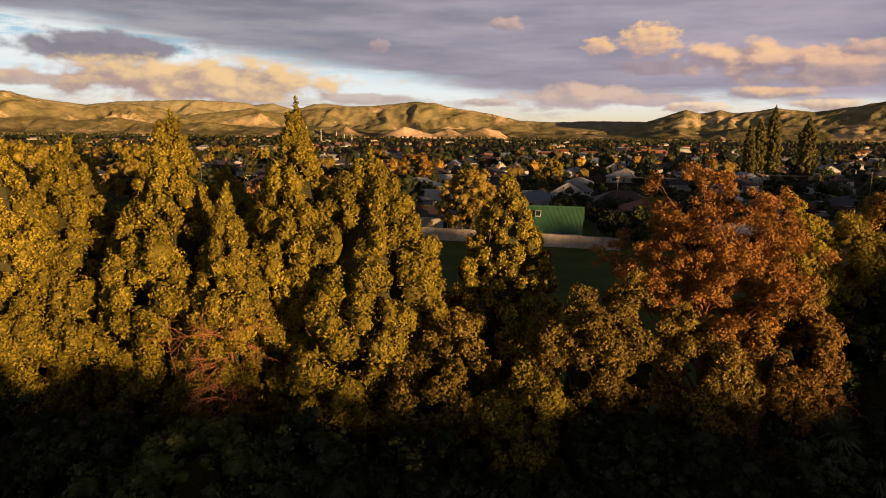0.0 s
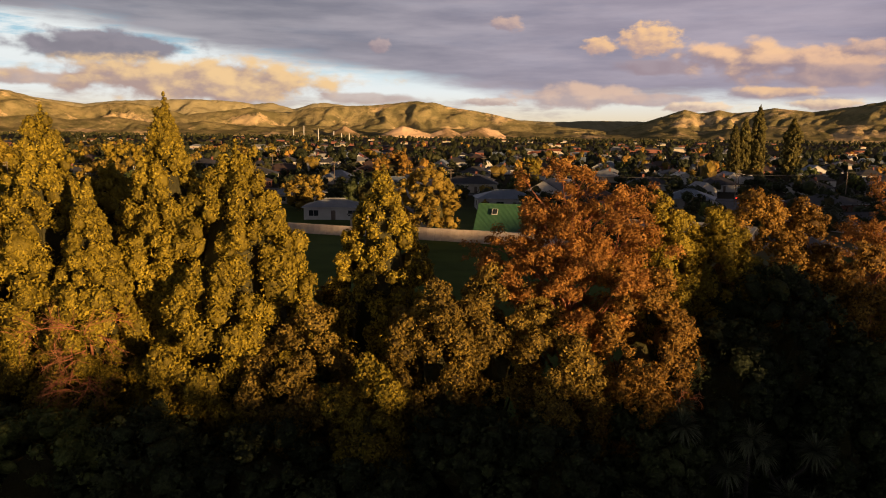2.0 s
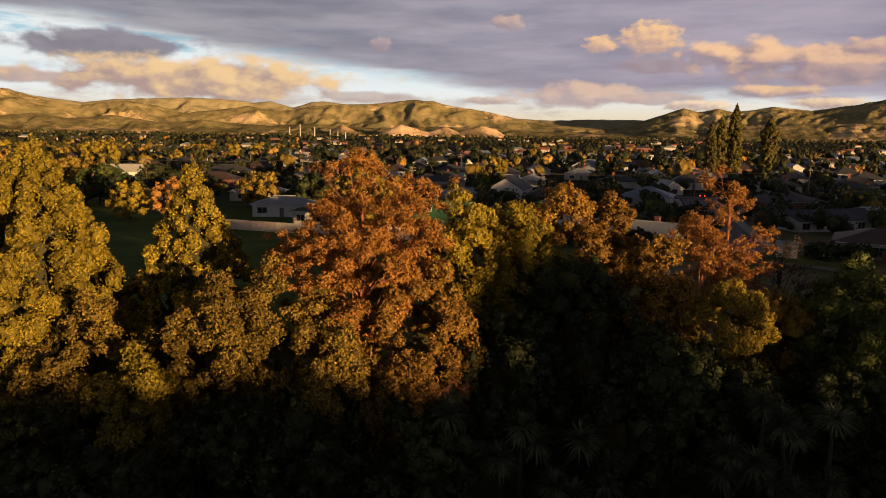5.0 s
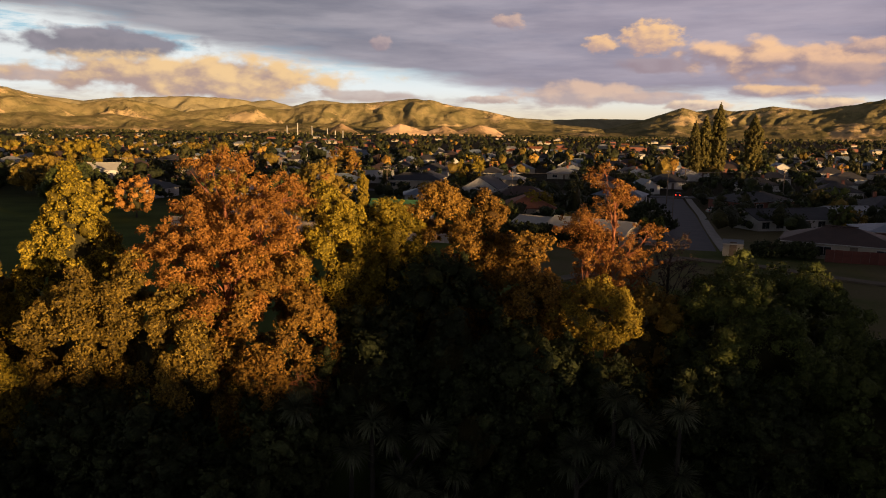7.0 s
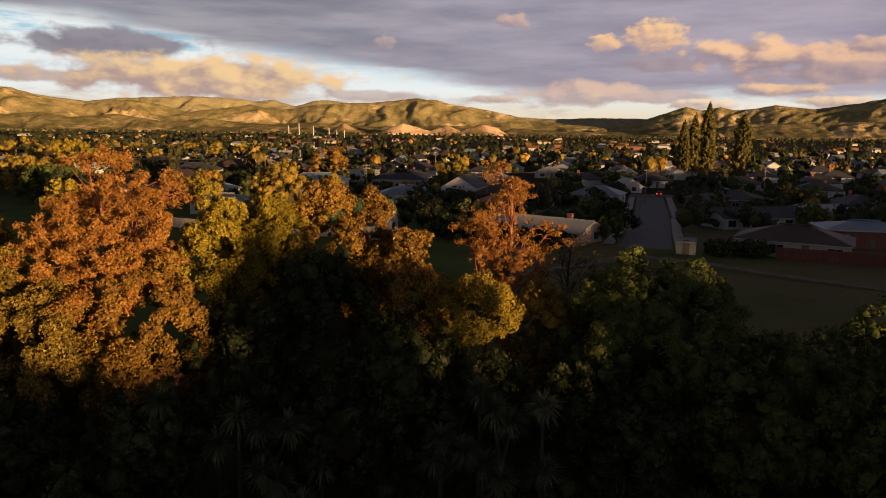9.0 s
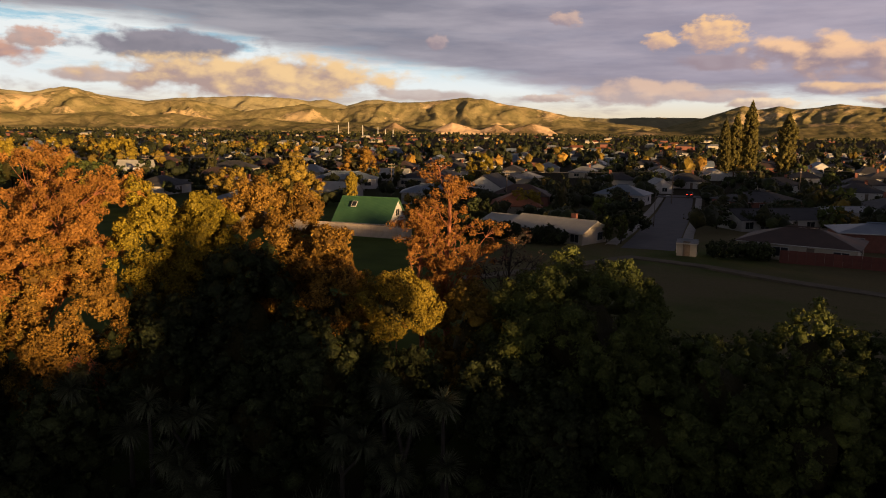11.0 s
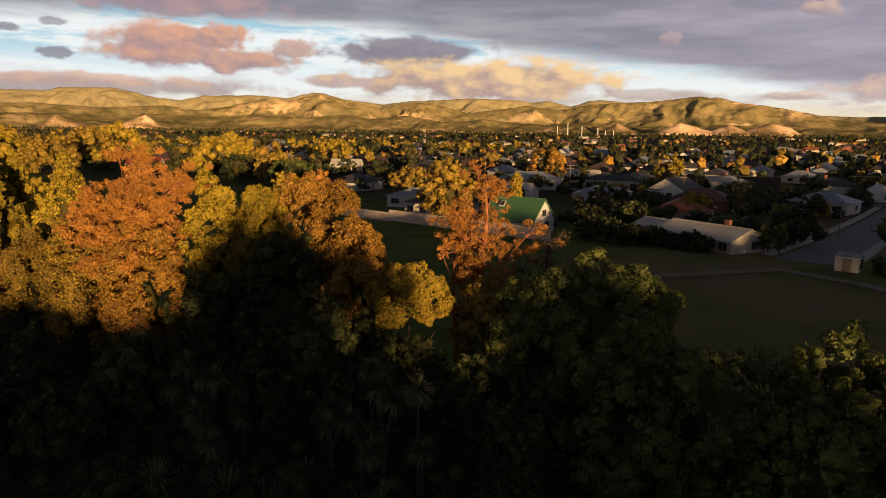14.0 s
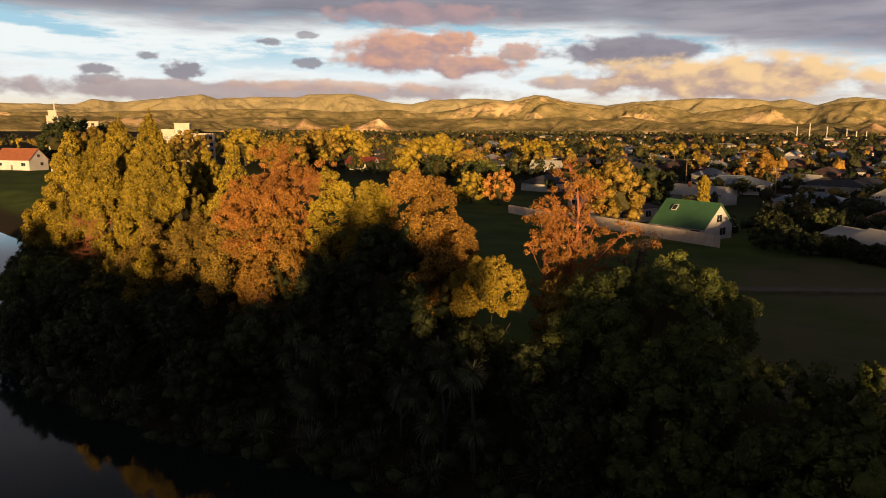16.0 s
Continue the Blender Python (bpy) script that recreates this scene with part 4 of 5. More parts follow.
def house(name, at, turn, w, d, eave, ridge, roof, wall, label, shape="gable", over=0.45, chimney=False, windows=3, storey=False, simple=False):
    """A house of width w along its ridge and depth d: walls, roof with eaves, windows in frames, a door."""
    t = thing(name, label, "house", at, turn)
    x, y = w / 2, d / 2
    b = Build()
    if shape == "gable":
        b.add([(-x, -y, -0.2), (x, -y, -0.2), (x, y, -0.2), (-x, y, -0.2), (-x, -y, eave), (x, -y, eave), (x, y, eave), (-x, y, eave), (-x, 0, ridge), (x, 0, ridge)],
              [(0, 1, 5, 4), (2, 3, 7, 6)])
        b.add([(-x, -y, -0.2), (-x, y, -0.2), (-x, y, eave), (-x, 0, ridge), (-x, -y, eave)], [(0, 4, 3, 2, 1)])
        b.add([(x, -y, -0.2), (x, y, -0.2), (x, y, eave), (x, 0, ridge), (x, -y, eave)], [(0, 1, 2, 3, 4)])
    else:
        b.box(-x, -y, -0.2, x, y, eave)
    part("wall", b, M[wall], t)
    r = Build()
    k = 0.14
    if shape == "gable":
        s = (ridge - eave) / y
        ex, ey, ez = x + over * 0.6, y + over, eave - over * s
        for sg in (-1, 1):
            v = [(-ex, sg * ey, ez), (ex, sg * ey, ez), (ex, 0, ridge), (-ex, 0, ridge), (-ex, sg * ey, ez + k), (ex, sg * ey, ez + k), (ex, 0, ridge + k), (-ex, 0, ridge + k)]
            r.add(v, [(0, 1, 2, 3), (4, 7, 6, 5), (0, 4, 5, 1), (0, 3, 7, 4), (1, 5, 6, 2)])
    else:
        hx = max(x - y, 0.3)
        ex, ey = x + over, y + over
        e = eave - 0.05
        v = [(-ex, -ey, e), (ex, -ey, e), (ex, ey, e), (-ex, ey, e), (-ex, -ey, e + k), (ex, -ey, e + k), (ex, ey, e + k), (-ex, ey, e + k), (-hx, 0, ridge), (hx, 0, ridge)]
        r.add(v, [(0, 3, 2, 1), (0, 1, 5, 4), (1, 2, 6, 5), (2, 3, 7, 6), (3, 0, 4, 7)])
        r.add(v, [(4, 5, 9, 8), (6, 7, 8, 9)])
        r.add(v, [(5, 6, 9), (7, 4, 8)])
    ro = part("roof", r, M[roof], t)
    if simple:
        windows = 1
    c = Build()
    hx = x + over * 0.6 if shape == "gable" else max(x - y, 0.3)
    c.tube([(-hx, 0, ridge + k), (hx, 0, ridge + k)], [0.12, 0.12], 6)
    if not simple:
        part("ridge_cap", c, M[roof], ro)
    for sg in (() if simple else (-1, 1)):
        g = Build()
        gy, gze = (y + over) * sg, (eave - over * (ridge - eave) / y if shape == "gable" else eave)
        g.box(-x - over * 0.6, gy - 0.06, gze - 0.02, x + over * 0.6, gy + 0.06, gze + 0.09)
        part("gutter", g, M["white"], ro)

    def window(cx, cy, cz, ww, hh, face):
        f, p = Build(), Build()
        o = 0.05
        if face in "sn":
            sg = -1 if face == "s" else 1
            f.box(cx - ww / 2 - 0.08, cy, cz - hh / 2 - 0.08, cx + ww / 2 + 0.08, cy + sg * o, cz + hh / 2 + 0.08)
            p.box(cx - ww / 2, cy + sg * 0.02, cz - hh / 2, cx - 0.03, cy + sg * (o + 0.012), cz + hh / 2)
            p.box(cx + 0.03, cy + sg * 0.02, cz - hh / 2, cx + ww / 2, cy + sg * (o + 0.012), cz + hh / 2)
        else:
            sg = -1 if face == "w" else 1
            f.box(cx, cy - ww / 2 - 0.08, cz - hh / 2 - 0.08, cx + sg * o, cy + ww / 2 + 0.08, cz + hh / 2 + 0.08)
            p.box(cx + sg * 0.02, cy - ww / 2, cz - hh / 2, cx + sg * (o + 0.012), cy - 0.03, cz + hh / 2)
            p.box(cx + sg * 0.02, cy + 0.03, cz - hh / 2, cx + sg * (o + 0.012), cy + ww / 2, cz + hh / 2)
        fr = part("window", f, M["white"], t)
        part("pane", p, M["glass"], fr, "dark window glass")

    zs = [eave * 0.56] if not storey else [eave * 0.27, eave * 0.76]
    for z in zs:
        for i in range(windows):
            cx = -x + w * (i + 0.5) / windows
            if simple:
                window(-x * 0.45, -y, z, 1.9, 1.15, "s")
            elif i != windows // 2 or z != zs[0]:
                window(cx, -y, z, min(1.9, w / windows * 0.5), 1.15, "s")
        window(x, 0.15 * d, z, 1.5, 1.15, "e")
        if not simple:
            window(-x, -0.1 * d, z, 1.5, 1.15, "w")
    if shape == "gable" and ridge - eave > 2.5:
        window(x, 0, eave + (ridge - eave) * 0.35, 1.3, 1.1, "e")
    dr = Build()
    cx = x * 0.2 if simple else -x + w * (windows // 2 + 0.5) / windows
    dr.box(cx - 0.45, -y - 0.05, 0.0, cx + 0.45, -y, 2.0)
    part("door", dr, M["wood"], t, "plain front door")
    if chimney:
        ch = Build()
        ch.box(w * 0.18 - 0.4, 0.1 * d - 0.3, eave, w * 0.18 + 0.4, 0.1 * d + 0.3, ridge + 0.9)
        ch.box(w * 0.18 - 0.46, 0.1 * d - 0.36, ridge + 0.75, w * 0.18 + 0.46, 0.1 * d + 0.36, ridge + 0.85)
        part("chimney", ch, M["brick"], t, "brick chimney")
    return t


def board_fence(a, b, height, mat, label, width=0.9):
    """Posts and upright boards along a line."""
    a, b = Vector((*a, 0)), Vector((*b, 0))
    L = (b - a).length
    turn = math.degrees(math.atan2(b.y - a.y, b.x - a.x))
    t = thing("fence", label, "fence", (*a.xy, 0.5 * (gz(*a.xy) + gz(*b.xy))), turn)
    n = max(1, round(L / width))
    w = L / n
    q = Build()
    q.box(0.01, -0.02, 0.02, w - 0.015, 0.02, height)
    me = q.mesh("board", M[mat])
    for i in range(n):
        o = new("board", me)
        o.parent = t
        o.location = (i * w, 0.006 * (i % 2), 0.02 * math.sin(i * 1.7))
    pm = Build()
    pm.box(-0.05, 0.03, -0.1, 0.05, 0.12, height - 0.05)
    pme = pm.mesh("post", M["wood"])
    for i in range(0, n + 1, 2):
        o = new("post", pme)
        o.parent = t
        o.location = (min(i * w, L - 0.06), 0, 0)
    r = Build()
    r.box(0, 0.028, 0.4, L, 0.075, 0.5)
    part("rail", r, M["wood"], t)
    r = Build()
    r.box(0, 0.028, height - 0.4, L, 0.075, height - 0.3)
    part("rail", r, M["wood"], t)
    return t


board_fence((-8.9, 118.1), (24.6, 107.4), 2.0, "paling", "long pale board fence at the edge of the field", 1.2)
board_fence((-24.8, 123.6), (-8.9, 118.1), 1.7, "paling", "pale board fence turning along the field", 1.2)
board_fence((73.9, 96.5), (93, 89.7), 1.7, "red_fence", "dark red board fence behind a brown-roofed house", 1.0)


def strip(name, pts, width, z, mat, label, kind="structure"):
    """A flat sheet with a little thickness along a line of points."""
    b = Build()
    p = np.array(pts, float)
    at = np.linspace(0, len(p) - 1, 8 * len(p))
    p = np.stack([np.interp(at, np.arange(len(p)), p[:, k]) for k in (0, 1)], 1)
    d = np.gradient(p, axis=0)
    d /= np.linalg.norm(d, axis=1)[:, None]
    nrm = np.stack([-d[:, 1], d[:, 0]], 1)
    l, r = p + nrm * width / 2, p - nrm * width / 2
    v = [(*q, gz(*q) + z - e) for e in (0, 0.3) for side in (l, r) for q in side]
    n = len(p)
    f = []
    for i in range(n - 1):
        f += [(i, i + n, i + n + 1, i + 1), (i, i + 1, i + 1 + 2 * n, i + 2 * n), (i + n, i + 3 * n, i + 3 * n + 1, i + n + 1)]
    b.add(v, f)
    return tagged(new(name, b.mesh(name, M[mat])), label, name.split("_")[0], kind=kind)


strip("road", [(58.8, 105), (64.8, 127.9), (74.3, 165.3), (85.4, 213.5)], 7.4, 0.05, "asphalt", "dark asphalt street running away from the field")
strip("road_cross", [(-80.4, 241.5), (17.3, 223.3), (85.1, 219), (172.2, 218.7), (270.1, 191.9)], 7.4, 0.055, "asphalt", "dark asphalt cross street")
strip("pavement_west", [(54.1, 108.6), (60.1, 129.7), (69.4, 167), (79.8, 211.6)], 1.6, 0.16, "concrete", "pale concrete footpath beside the street")
strip("pavement_east", [(63.7, 103.8), (69.4, 127), (79.2, 164.4), (90.5, 212.1)], 1.6, 0.16, "concrete", "pale concrete footpath beside the street")
strip("track", [(34.8, 79), (48.1, 90.1), (55.5, 96.7), (63.7, 91.6), (70.9, 84), (78.3, 78.2), (92.2, 69.6), (119.4, 57.9)], 1.9, 0.20, "gravel", "pale trodden track across the field")

house("house", (15.8, 118.4, -0.5), -11.5, 9.6, 7.5, 2.1, 5.45, "green_roof", "white", "white cottage with a steep green roof beside the fence", over=0.5, windows=3)
def roof_window(x, y, z, turn, tilt):
    b = Build()
    b.box(-0.45, -0.6, 0.0, 0.45, 0.6, 0.12)
    ob = thing("roof_window", "small white-framed roof window in green roof", "window", (x, y, z), turn)
    f = part("frame", b, M["white"], ob)
    g = Build()
    g.box(-0.36, -0.5, 0.11, 0.36, 0.5, 0.135)
    part("pane", g, M["glass"], ob)
    ob.matrix_basis = pose(x, y, z, 0, 0, turn) @ pose(0, 0, 0, tilt, 0, 0)


roof_window(13.40, 117.20, 3.98, -11.5, 43)
house("house", (46.6, 114.2, -0.4), -35, 13.4, 7.7, 2.0, 3.3, "cream_roof", "cream", "long low house with a pale sheet roof", chimney=True, windows=5)
house("house", (39.5, 122.3, -0.6), -30, 8.4, 6.0, 2.0, 2.8, "cream_roof", "cream", "low outbuilding with a pale roof")
house("house", (78.6, 102.4, -0.1), -28, 14, 9.9, 2.2, 4.0, "brown_roof", "cream", "low brown-tiled house beside the red fence", "hip", windows=4)
house("house", (87.2, 140.1, -1.1), 16, 18.1, 8.8, 2.2, 3.7, "slate_roof", "white", "white-walled house with a long dark tile roof", "gable", windows=6)
house("house", (97, 181.8, -1.9), 20, 17.5, 10.5, 2.5, 4.5, "slate_roof", "brick", "red brick house with a dark hipped roof", "hip", windows=4)
house("house", (66.5, 191.3, -2), -22, 12.4, 9.6, 2.6, 4.8, "blue_roof", "white", "white villa with a blue-grey hipped roof", "hip", windows=3)
house("house", (82.6, 232.1, -2.3), 98, 8.5, 6.6, 2.4, 4.4, "grey_roof", "white", "white cottage whose gable faces the street end")
house("shed", (63.3, 100.5, -0), -18, 2.5, 2.0, 1.7, 2.0, "grey_roof", "concrete", "small garden shed with a pale roof", windows=1, over=0.15)
house("house", (104.7, 152.4, -1.3), 12, 10, 6.6, 2.7, 3.4, "grey_roof", "white", "pale garage block beside the long house")
house("house", (93.5, 112.8, -0.4), -10, 12.6, 8.4, 2.8, 3.9, "blue_roof", "brick", "low house with a faded blue roof", "hip")
house("house", (31.3, 206.7, -2.1), 75, 13.5, 10.1, 3.0, 6.0, "slate_roof", "white", "white bungalow with a dark gabled roof")
house("house", (18, 179, -1.8), 5, 14.3, 8.8, 2.8, 4.6, "blue_roof", "white", "white house with a light blue roof", "hip", windows=4)
house("house", (8.8, 237.7, -2.3), 0, 18.5, 10.4, 2.8, 4.9, "slate_roof", "cream", "cream house with a dark hipped roof", "hip", windows=4)
house("house", (-15.5, 224.5, -2.2), 8, 19.5, 10.3, 2.9, 5.0, "blue_roof", "white", "white house with a pale blue-grey roof", "hip", windows=4)
house("house", (-5.3, 133.3, -0.9), -12, 12.7, 7.9, 2.6, 4.2, "brown_roof", "cream", "low house with a rust-brown roof behind the fence", "hip", windows=4)
house("house", (-18.6, 149.5, -1.3), 4, 11.9, 7.5, 2.6, 4.0, "grey_roof", "white", "white house with a zinc roof", "hip", windows=3)
house("house", (-74.9, 277.1, -2.5), 10, 18.3, 12.2, 2.9, 5.4, "slate_roof", "cream", "house with a broad dark hipped roof", "hip", windows=4)
house("house", (-108.3, 263.1, -2.5), 20, 12.3, 9.8, 3.2, 5.6, "cream_roof", "white", "white villa with a pale gabled roof", "gable", windows=4)
house("house", (-185.6, 227.9, -2.2), 30, 13.4, 9.7, 2.8, 5.4, "red_roof", "white", "white cottage with a red gabled roof")

# ---- the town ----
TOWN = [  # width, depth, eave, ridge, roof, wall, shape, label
    (13, 10, 2.4, 4.9, "slate_roof", "white", "hip", "bungalow with a dark tile roof"), (14, 10, 2.4, 5.0, "brown_roof", "brick", "hip", "brick bungalow with a brown tile roof"),
    (12, 9, 2.5, 5.0, "blue_roof", "white", "gable", "white house with a blue-grey roof"), (12, 9.5, 2.4, 4.8, "grey_roof", "cream", "hip", "cream house with a zinc roof"),
    (13, 9, 2.4, 4.9, "red_roof", "white", "gable", "white house with a red roof"), (12, 10, 2.4, 5.0, "orange_roof", "cream", "hip", "cream house with an orange tile roof"), (15, 9, 2.4, 4.6, "cream_roof", "white", "gable", "white house with a pale roof")]
TAKEN = [(o.location.x, o.location.y) for o in scene.objects if o.get("category") == "house"]
TAKEN += [(27, 131), (10.5, 151)]
town_rng = random.Random(7)
protos = []
spots = []
for row in range(13):
    y = 152 + row * 33 + (row // 2) * 14
    x = -0.80 * y - 40
    while x < 0.56 * y + 62:
        px, py = x + town_rng.uniform(-4, 4), y + town_rng.uniform(-5, 5) - 0.08 * x
        x += 25 + row * 0.6
        road_x = 58.8 + (py - 105) * 0.245
        if min((px - a) ** 2 + (py - b) ** 2 for a, b in TAKEN) > 17 ** 2 and not (py < 235 and abs(px - road_x) < 13) and not (px < -26 and py < min(165 + (-26 - px) * 0.45, 212)) and abs(py - 219 + (px - 85) * 0.09) > 9:
            spots.append((px, py))
            TAKEN.append((px, py))
for i, (px, py) in enumerate(spots):
    k = town_rng.choices(range(7), (5, 4, 3.4, 4, 0.3, 0.4, 2.2))[0]
    w, d, e, r, ro, wa, sh, lab = TOWN[k]
    turn = town_rng.choice((0, 90, 0, 90, 180)) + town_rng.uniform(-12, 2)
    while len(protos) <= k:
        protos.append(None)
    if protos[k] is None:
        protos[k] = house("house", (px, py, gz(px, py)), turn, w, d, e, r, ro, wa, lab, sh, chimney=k % 3 == 0, simple=True)
        tagged(protos[k], group="town houses")
    else:
        copy_thing(protos[k], pose(px, py, gz(px, py), 0, 0, turn) @ Matrix.Diagonal((town_rng.uniform(0.8, 1.15), 1, town_rng.uniform(0.9, 1.1), 1)))


def town_tree(at, height, radius, seed, mat, label, per_m2=0.9, size=0.6, tuft=1.0):
    return lobed("tree", at, height, radius, seed, mat, label, size=size, per_m2=per_m2, tuft=tuft * radius / 3.2, n=16, low=0.12, small=1, group="town trees", core=0.75)


TREES = [town_tree((0, 0, 0), h, r, 700 + i, m, lab) for i, (h, r, m, lab) in enumerate((
    (8, 3.4, "town", "round-headed garden tree in dark leaf"), (6.5, 3.0, "dark", "dense evergreen tree in a garden"), (9.5, 3.2, "town", "tall garden tree in dark leaf"), (7, 3.3, "autumn", "garden tree turning orange brown"),
    (5, 2.8, "green", "low spreading green garden tree"), (8, 3.6, "olive", "olive-leaved tree in a garden"), (10, 2.6, "dark", "narrow evergreen tree in a garden")))]
used = set()
count = 0
tree_spots = []
while count < 260:
    y = 136 + 520 * town_rng.random() ** 1.3
    x = town_rng.uniform(-0.85 * y - 45, 0.6 * y + 65)
    road_x = 58.8 + (y - 105) * 0.245
    if min((x - a) ** 2 + (y - b + 2) ** 2 for a, b in TAKEN) < 6.2 ** 2 or (y < 235 and abs(x - road_x) < 8) or (x < -22 and y < min(165 + (-22 - x) * 0.45, 205)) or (y < 178 and x < 10):
        continue
    k = town_rng.choices(range(7), (5, 8, 4, 0.5, 2, 0.5, 3))[0]
    s = town_rng.uniform(0.58, 1.08)
    m = pose(x, y, gz(x, y), 0, 0, town_rng.uniform(0, 360)) @ Matrix.Diagonal((s, s, s * town_rng.uniform(0.85, 1.15), 1))
    if k not in used:
        used.add(k)
        TREES[k].matrix_basis = m
    else:
        copy_thing(TREES[k], m)
    count += 1


# large western trees in gold leaf: yellow of the low sun put into colour
for x, y, h, r, m, lab in ((-261.7, 126.5, 19.3, 9, "dark", "tall dark tree near the river"), (-281.2, 137, 20.7, 9, "dark", "tall dark tree near the river"), (-247.1, 131.9, 15.5, 8, "olive", "large olive tree in low sun"), (-236.5, 168.4, 14.9, 8.6, "olive", "large olive tree in low sun"), (-242.6, 202.8, 16.2, 9.4, "gold", "large golden tree in low sun"), (2.5, 117.6, 11.1, 4.6, "olive", "broad leafy green tree behind the fence"), (-15.8, 244.8, 12, 5.8, "autumn", "round orange-brown tree among roofs"), (-37.3, 136.9, 8, 3.1, "rust", "round rust-red tree at the field edge"),
                           (-45.2, 136.2, 6.8, 3.7, "gold", "bright yellow bush at the field edge"), (26.8, 224.7, 11.7, 4.1, "gold", "golden-leaved tree among dark trees"), (41.3, 152.7, 5.3, 3.2, "gold", "yellow-green garden bush among roofs"), (26.9, 123.9, 4.4, 2.7, "town", "dull green garden tree beside the green-roofed cottage"),
                           (32.7, 131, 4.5, 3.2, "dark", "dense dark garden tree"), (39, 112.4, 2.5, 2, "dark", "dense dark shrub before a long house"), (42.3, 109.7, 2.1, 1.9, "dark", "dense dark shrub before a long house"), (45.4, 107.4, 2.5, 2.1, "dark", "dense dark shrub before a long house"), (30.6, 112.4, 3.4, 3.1, "dark", "dense dark garden tree"), (35.8, 110.3, 2.9, 2.7, "dark", "dense dark garden tree"), (58.1, 123.8, 5.4, 3.6, "dark", "dense dark garden tree"), (-141, 221.6, 13.2, 9.7, "gold", "large golden tree in low sun"), (-194.5, 288.6, 14, 11.2, "gold", "large golden tree in low sun"),
                           (-248.6, 252.9, 16.2, 11.4, "olive", "large olive tree in low sun"), (-200.6, 196.4, 13.5, 9.4, "olive", "large olive tree in low sun"), (-311.7, 322.4, 17.8, 13.7, "gold", "large golden tree in low sun"), (-132.1, 292, 13.9, 6.3, "gold", "large golden tree in low sun"), (-309.7, 210.1, 16.8, 12.4, "dark", "large dark tree by the river"), (-310.1, 162.6, 17.4, 12.3, "dark", "large dark tree by the river"),
                           (55.9, 111.2, 4.3, 0.9, "green", "clipped upright green shrub by the street"), (53.9, 112, 4, 0.8, "green", "clipped upright green shrub by the street"), (67.7, 99.4, 2, 2, "dark", "clipped dark hedge beside a house"), (71.5, 98.3, 2.1, 2, "dark", "clipped dark hedge beside a house"), (-13.8, 163.1, 9, 4.9, "dark", "dense dark garden tree"), (-28.4, 163.7, 7.9, 4.4, "olive", "olive garden tree at the field edge"), (-54, 152.7, 7.6, 4.9, "dark", "dense dark garden tree"), (-67, 166.5, 8.8, 5.6, "green", "leafy green tree at the field edge"), (-87.6, 188.1, 10.2, 5.7, "olive", "olive tree at the field edge"), (-107.5, 194.5, 8.9, 5.8, "dark", "dense dark tree at the field edge")):
    lobed("tree", (x, y, gz(x, y)), h, r, int(900 + abs(x) * 7 + y), m, lab, size=0.27 * max(1, r / 5), per_m2=5.5 * min(1, 5 / r) ** 2, tuft=0.24 * r, n=40, small=4, low=0.06, core=0.72)
conifer((4.7, 150.7, -1.3), 8.6, 0.95, 95, "gold", 0.22, 20, 1.0, "slim golden column cypress in a garden", 0.03, "", 6.0)


def gardens():
    """Hedges, shrubs and small trees that fill the gardens between the houses."""
    rng = np.random.default_rng(31)
    for mat, n, lab in (("town", 800, "dark hedges and shrubs between the houses"), ("dark", 800, "dark evergreen hedges between the houses"), ("olive", 70, "olive and brown garden shrubs")):
        b = Build()
        i = 0
        while i < n:
            y = 128 + 420 * rng.random() ** 1.2
            x = rng.uniform(-0.85 * y - 45, 0.6 * y + 65)
            if (y < 235 and abs(x - 58.8 - (y - 105) * 0.245) < 7.5) or (x < -22 and y < min(165 + (-22 - x) * 0.45, 205)) or (y < 160 and x < 10) or min((x - a) ** 2 + (y - c + 1) ** 2 for a, c in TAKEN) < 6.0 ** 2:
                continue
            i += 1
            h = rng.uniform(1.6, 5.2)
            r = h * rng.uniform(0.4, 0.6)
            c = np.array([x, y, gz(x, y) + h * 0.5]) + rng.normal(0, 0.45, (3, 3)) * (r, r, h * 0.25)
            puffs(b, rng, c, rng.uniform(0.55, 0.85, 3) * r, 0.5, 1.2, 0.85, 0.7, [np.array([0, -0.2, 0.97])] * 3, 1.0)
        tagged(new("garden_shrubs", b.mesh("garden_shrubs", M[mat])), lab, "shrubs", kind="stuff")


gardens()


def far_woods(name, n, y0, y1, seed, mat, label, hmin, hmax):
    """Tree tops past counting: small lumpy crowns with loose leaf sprays, over the whole plain."""
    rng = np.random.default_rng(seed)
    b = Build()
    cv, cf = ICO1
    for i in range(n):
        y = y0 + (y1 - y0) * rng.random() ** 1.5
        x = rng.uniform(-1.5 * y - 120, 0.66 * y + 80)
        h = rng.uniform(hmin, hmax)
        r = h * rng.uniform(0.32, 0.5)
        for j in range(3):
            c = np.array([x, y, h - 2.5 - r * 0.8]) + rng.normal(0, 0.4, 3) * (r, r, r * 0.6) * (j > 0)
            rr = r * (0.8 if j == 0 else rng.uniform(0.4, 0.65))
            lump = (1 + 0.2 * rng.normal(0, 1, len(cv)))[:, None]
            b.add(c + cv * lump * rr * (1, 1, 1.1), cf)
        u = rng.normal(0, 1, (10, 3))
        u[:, 2] = np.abs(u[:, 2])
        u /= np.linalg.norm(u, axis=1)[:, None]
        b.leaves(np.array([x, y, h - 2.5 - r * 0.8]) + u * r * rng.uniform(0.7, 1.15, 10)[:, None], u, r * 0.45, rng, 0.8)
    ob = new(name, b.mesh(name, M[mat]))
    tagged(ob, label, "trees", kind="stuff")


